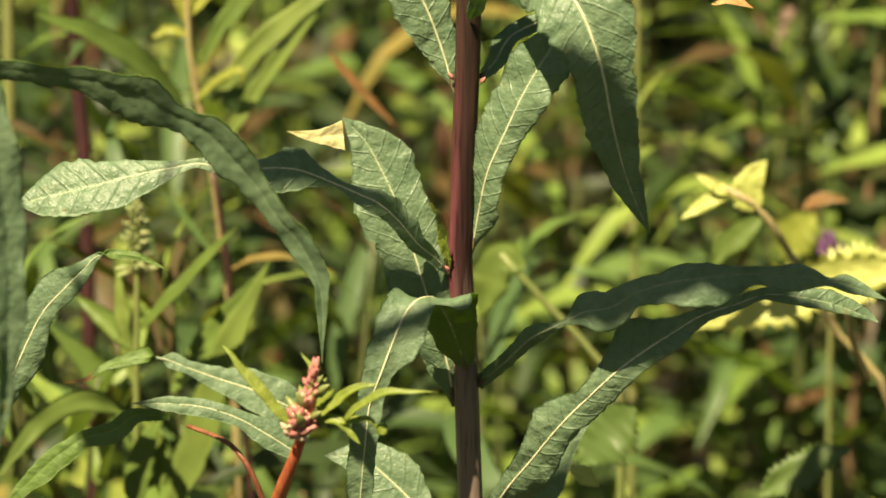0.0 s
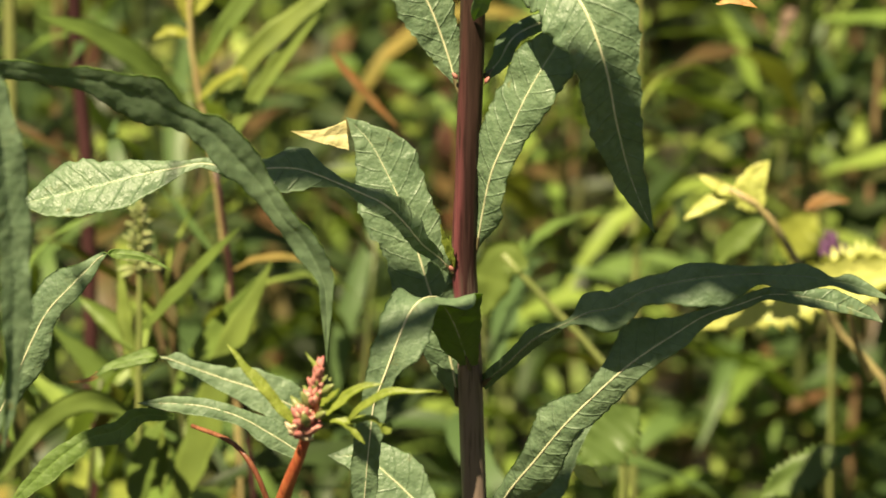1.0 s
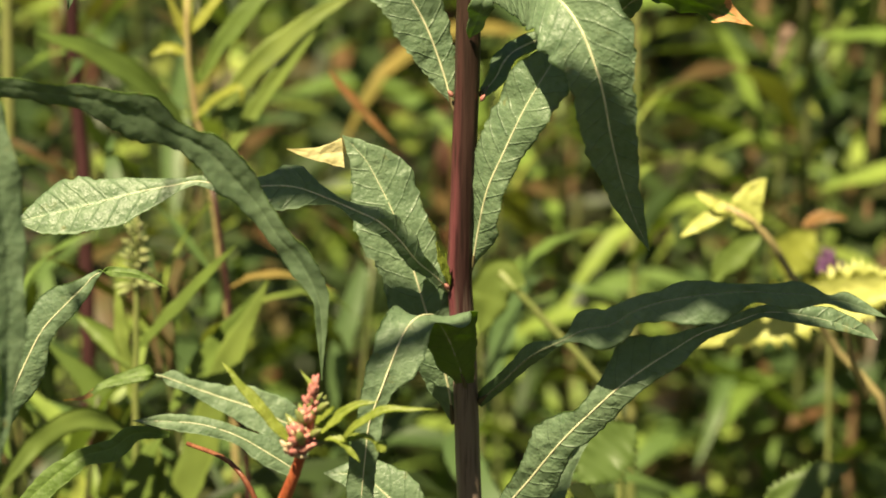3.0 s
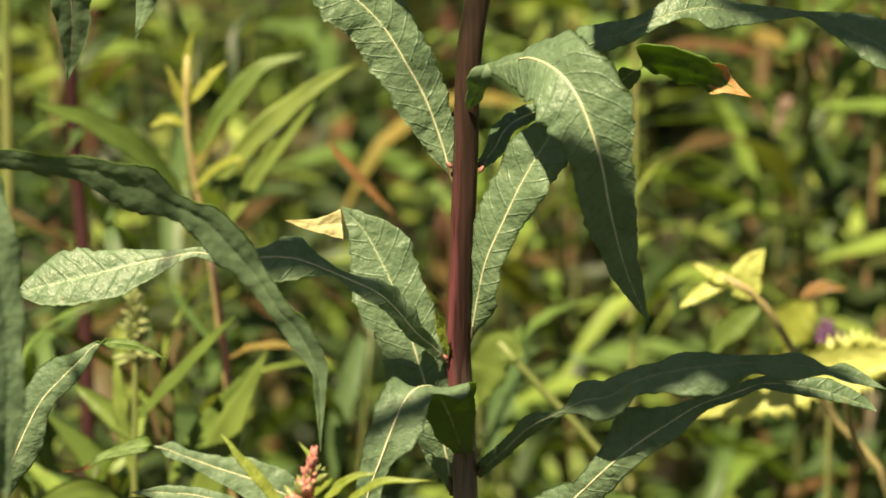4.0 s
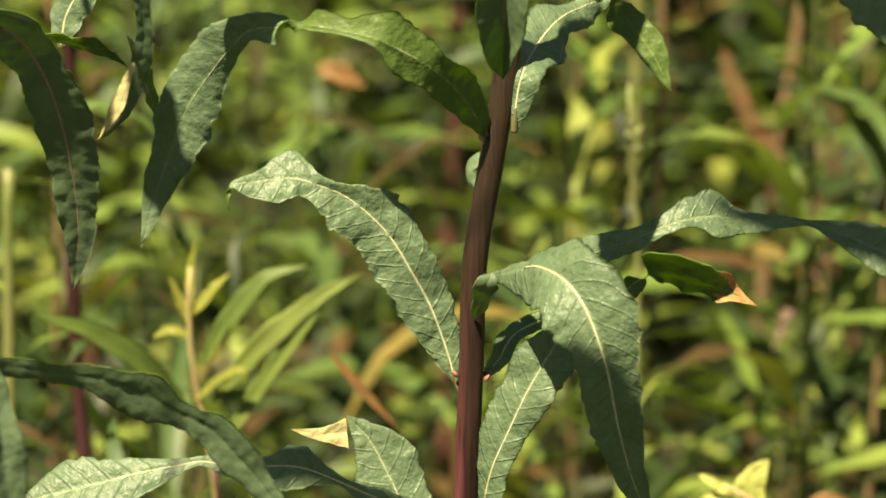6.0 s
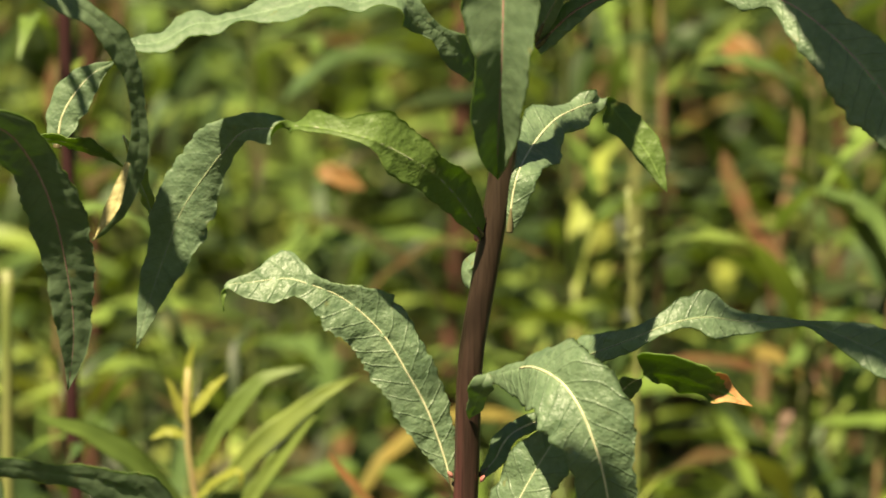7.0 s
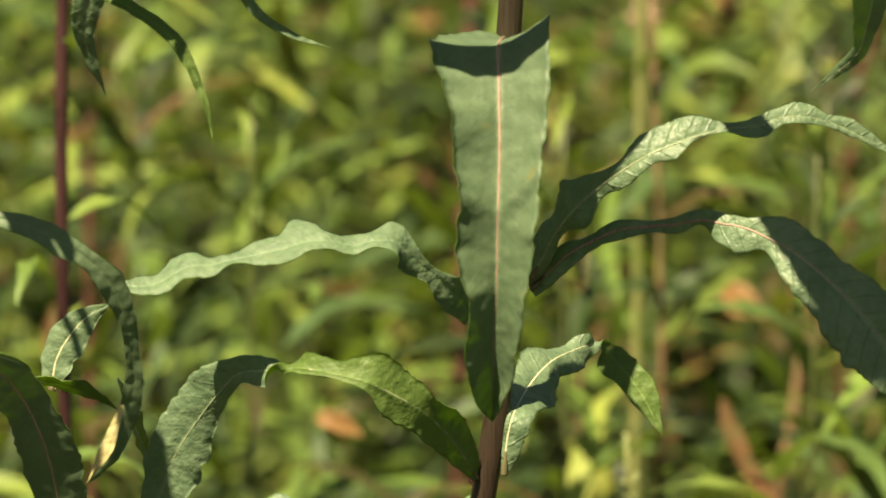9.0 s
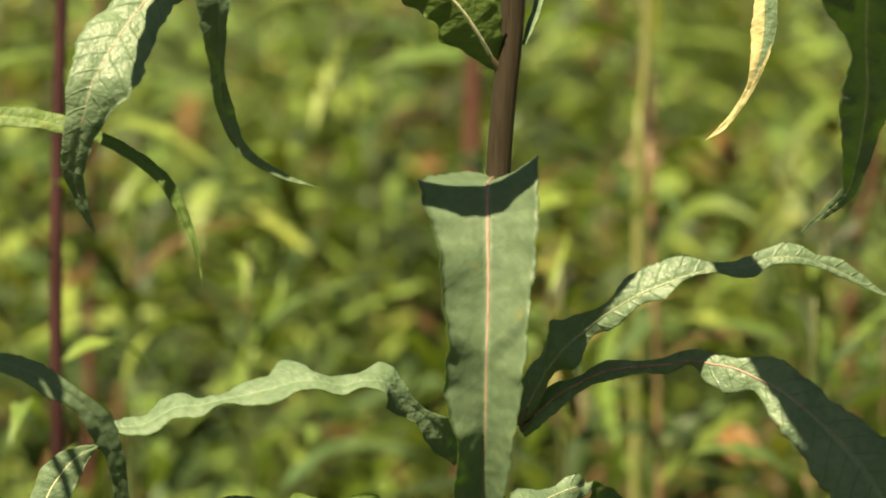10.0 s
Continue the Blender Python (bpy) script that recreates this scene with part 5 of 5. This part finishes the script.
for place, pts, radii, seed in (((-0.2, 1.3, 0), [(-0.210, 1.3, GROUND), (-0.208, 1.3, 0.4), (-0.204, 1.3, 0.74), (-0.198, 1.3, 0.88), (-0.196, 1.3, 0.98)], [0.0042, 0.004, 0.0036, 0.003, 0.0024], 55),
                                ((0.26, 1.5, 0), [(0.245, 1.5, GROUND), (0.250, 1.5, 0.4), (0.258, 1.5, 0.73), (0.268, 1.5, 0.78), (0.271, 1.5, 0.85)], [0.004, 0.004, 0.0036, 0.0032, 0.0026], 57)):
    settle(dressed_stem(place, pts, radii, BROWNSTEM, "willowherb with a dull reddish brown stem in the stand", 24, seed, 1.2, (0.35, 1.0)))
bloom = plant_root("purple_flower", (0.15, 0.4, 0), "small purple flower head in the stand", "flower")
part("stem", tube_mesh("stem", [(0.150, 0.400, 0.554), (0.152, 0.4, 0.3), (0.15, 0.4, GROUND)], [0.001, 0.0014, 0.002], GREENSTEM, 8, 20), bloom)
bud_head(bloom, (0.150, 0.400, 0.554), (0.149, 0.400, 0.564), 16, PURPLE_BUD, 1.0, 9)
settle(bloom)


def thicket(name, label, seed, plants, xr, yr, heights, low, size, per, around=0.0):
    """Plants past counting: one mesh of bent blades set in spirals round upright lines."""
    rng = np.random.default_rng(seed)
    verts, faces = [], []
    for p in range(plants):
        y = yr[0] + (yr[1] - yr[0]) * rng.random() ** 1.3
        half = xr + max(0.1, y + 1.2) * 0.13
        foot = np.array([rng.uniform(-half, half), y, 0.0])
        if around:
            # the rest of the field, clear of the lane that the tripod looks along
            foot = np.array([rng.uniform(-around, around), rng.uniform(*yr), 0.0])
            if abs(foot[0]) < max(0.36 if foot[1] < 0.5 else 0.0, 0.13 + 0.118 * (foot[1] + 1.2)) and foot[1] > -1.9:
                continue
            if math.hypot(foot[0] / 4.6, (foot[1] - 1.8) / 6.0) > rng.uniform(0.85, 1.15):
                continue
        h = rng.uniform(*heights)
        for k in range(per):
            u = low + (1 - low) * (k + rng.random() * 0.6) / per
            c = foot + np.array([0, 0, h * u])
            a, e, r = k * 2.4 + rng.uniform(-0.4, 0.4), rng.uniform(0.0, 0.75), rng.uniform(-0.4, 0.4)
            d = np.array([math.cos(a) * math.cos(e), math.sin(a) * math.cos(e), math.sin(e)])
            b = unit(np.cross(d, [0, 0, 1.0]))
            nn = np.cross(b, d)
            b, nn = b * math.cos(r) + nn * math.sin(r), nn * math.cos(r) - b * math.sin(r)
            ln, w = size * rng.uniform(0.7, 1.25) * (1.0 if u < 0.85 else 0.6), size * rng.uniform(0.055, 0.08)
            sag = rng.uniform(0.2, 0.9)
            o = len(verts)
            for t, ww in ((0, 0.15), (0.25, 0.85), (0.5, 1.0), (0.75, 0.65), (1.0, 0.03)):
                mid = c + d * ln * t - np.array([0, 0, 1.0]) * ln * sag * t * t
                verts += [mid - b * w * ww + nn * w * 0.3 * ww, mid, mid + b * w * ww + nn * w * 0.3 * ww]
            for q in range(4):
                for s in range(2):
                    faces.append((o + q * 3 + s, o + q * 3 + s + 1, o + q * 3 + s + 4, o + q * 3 + s + 3))
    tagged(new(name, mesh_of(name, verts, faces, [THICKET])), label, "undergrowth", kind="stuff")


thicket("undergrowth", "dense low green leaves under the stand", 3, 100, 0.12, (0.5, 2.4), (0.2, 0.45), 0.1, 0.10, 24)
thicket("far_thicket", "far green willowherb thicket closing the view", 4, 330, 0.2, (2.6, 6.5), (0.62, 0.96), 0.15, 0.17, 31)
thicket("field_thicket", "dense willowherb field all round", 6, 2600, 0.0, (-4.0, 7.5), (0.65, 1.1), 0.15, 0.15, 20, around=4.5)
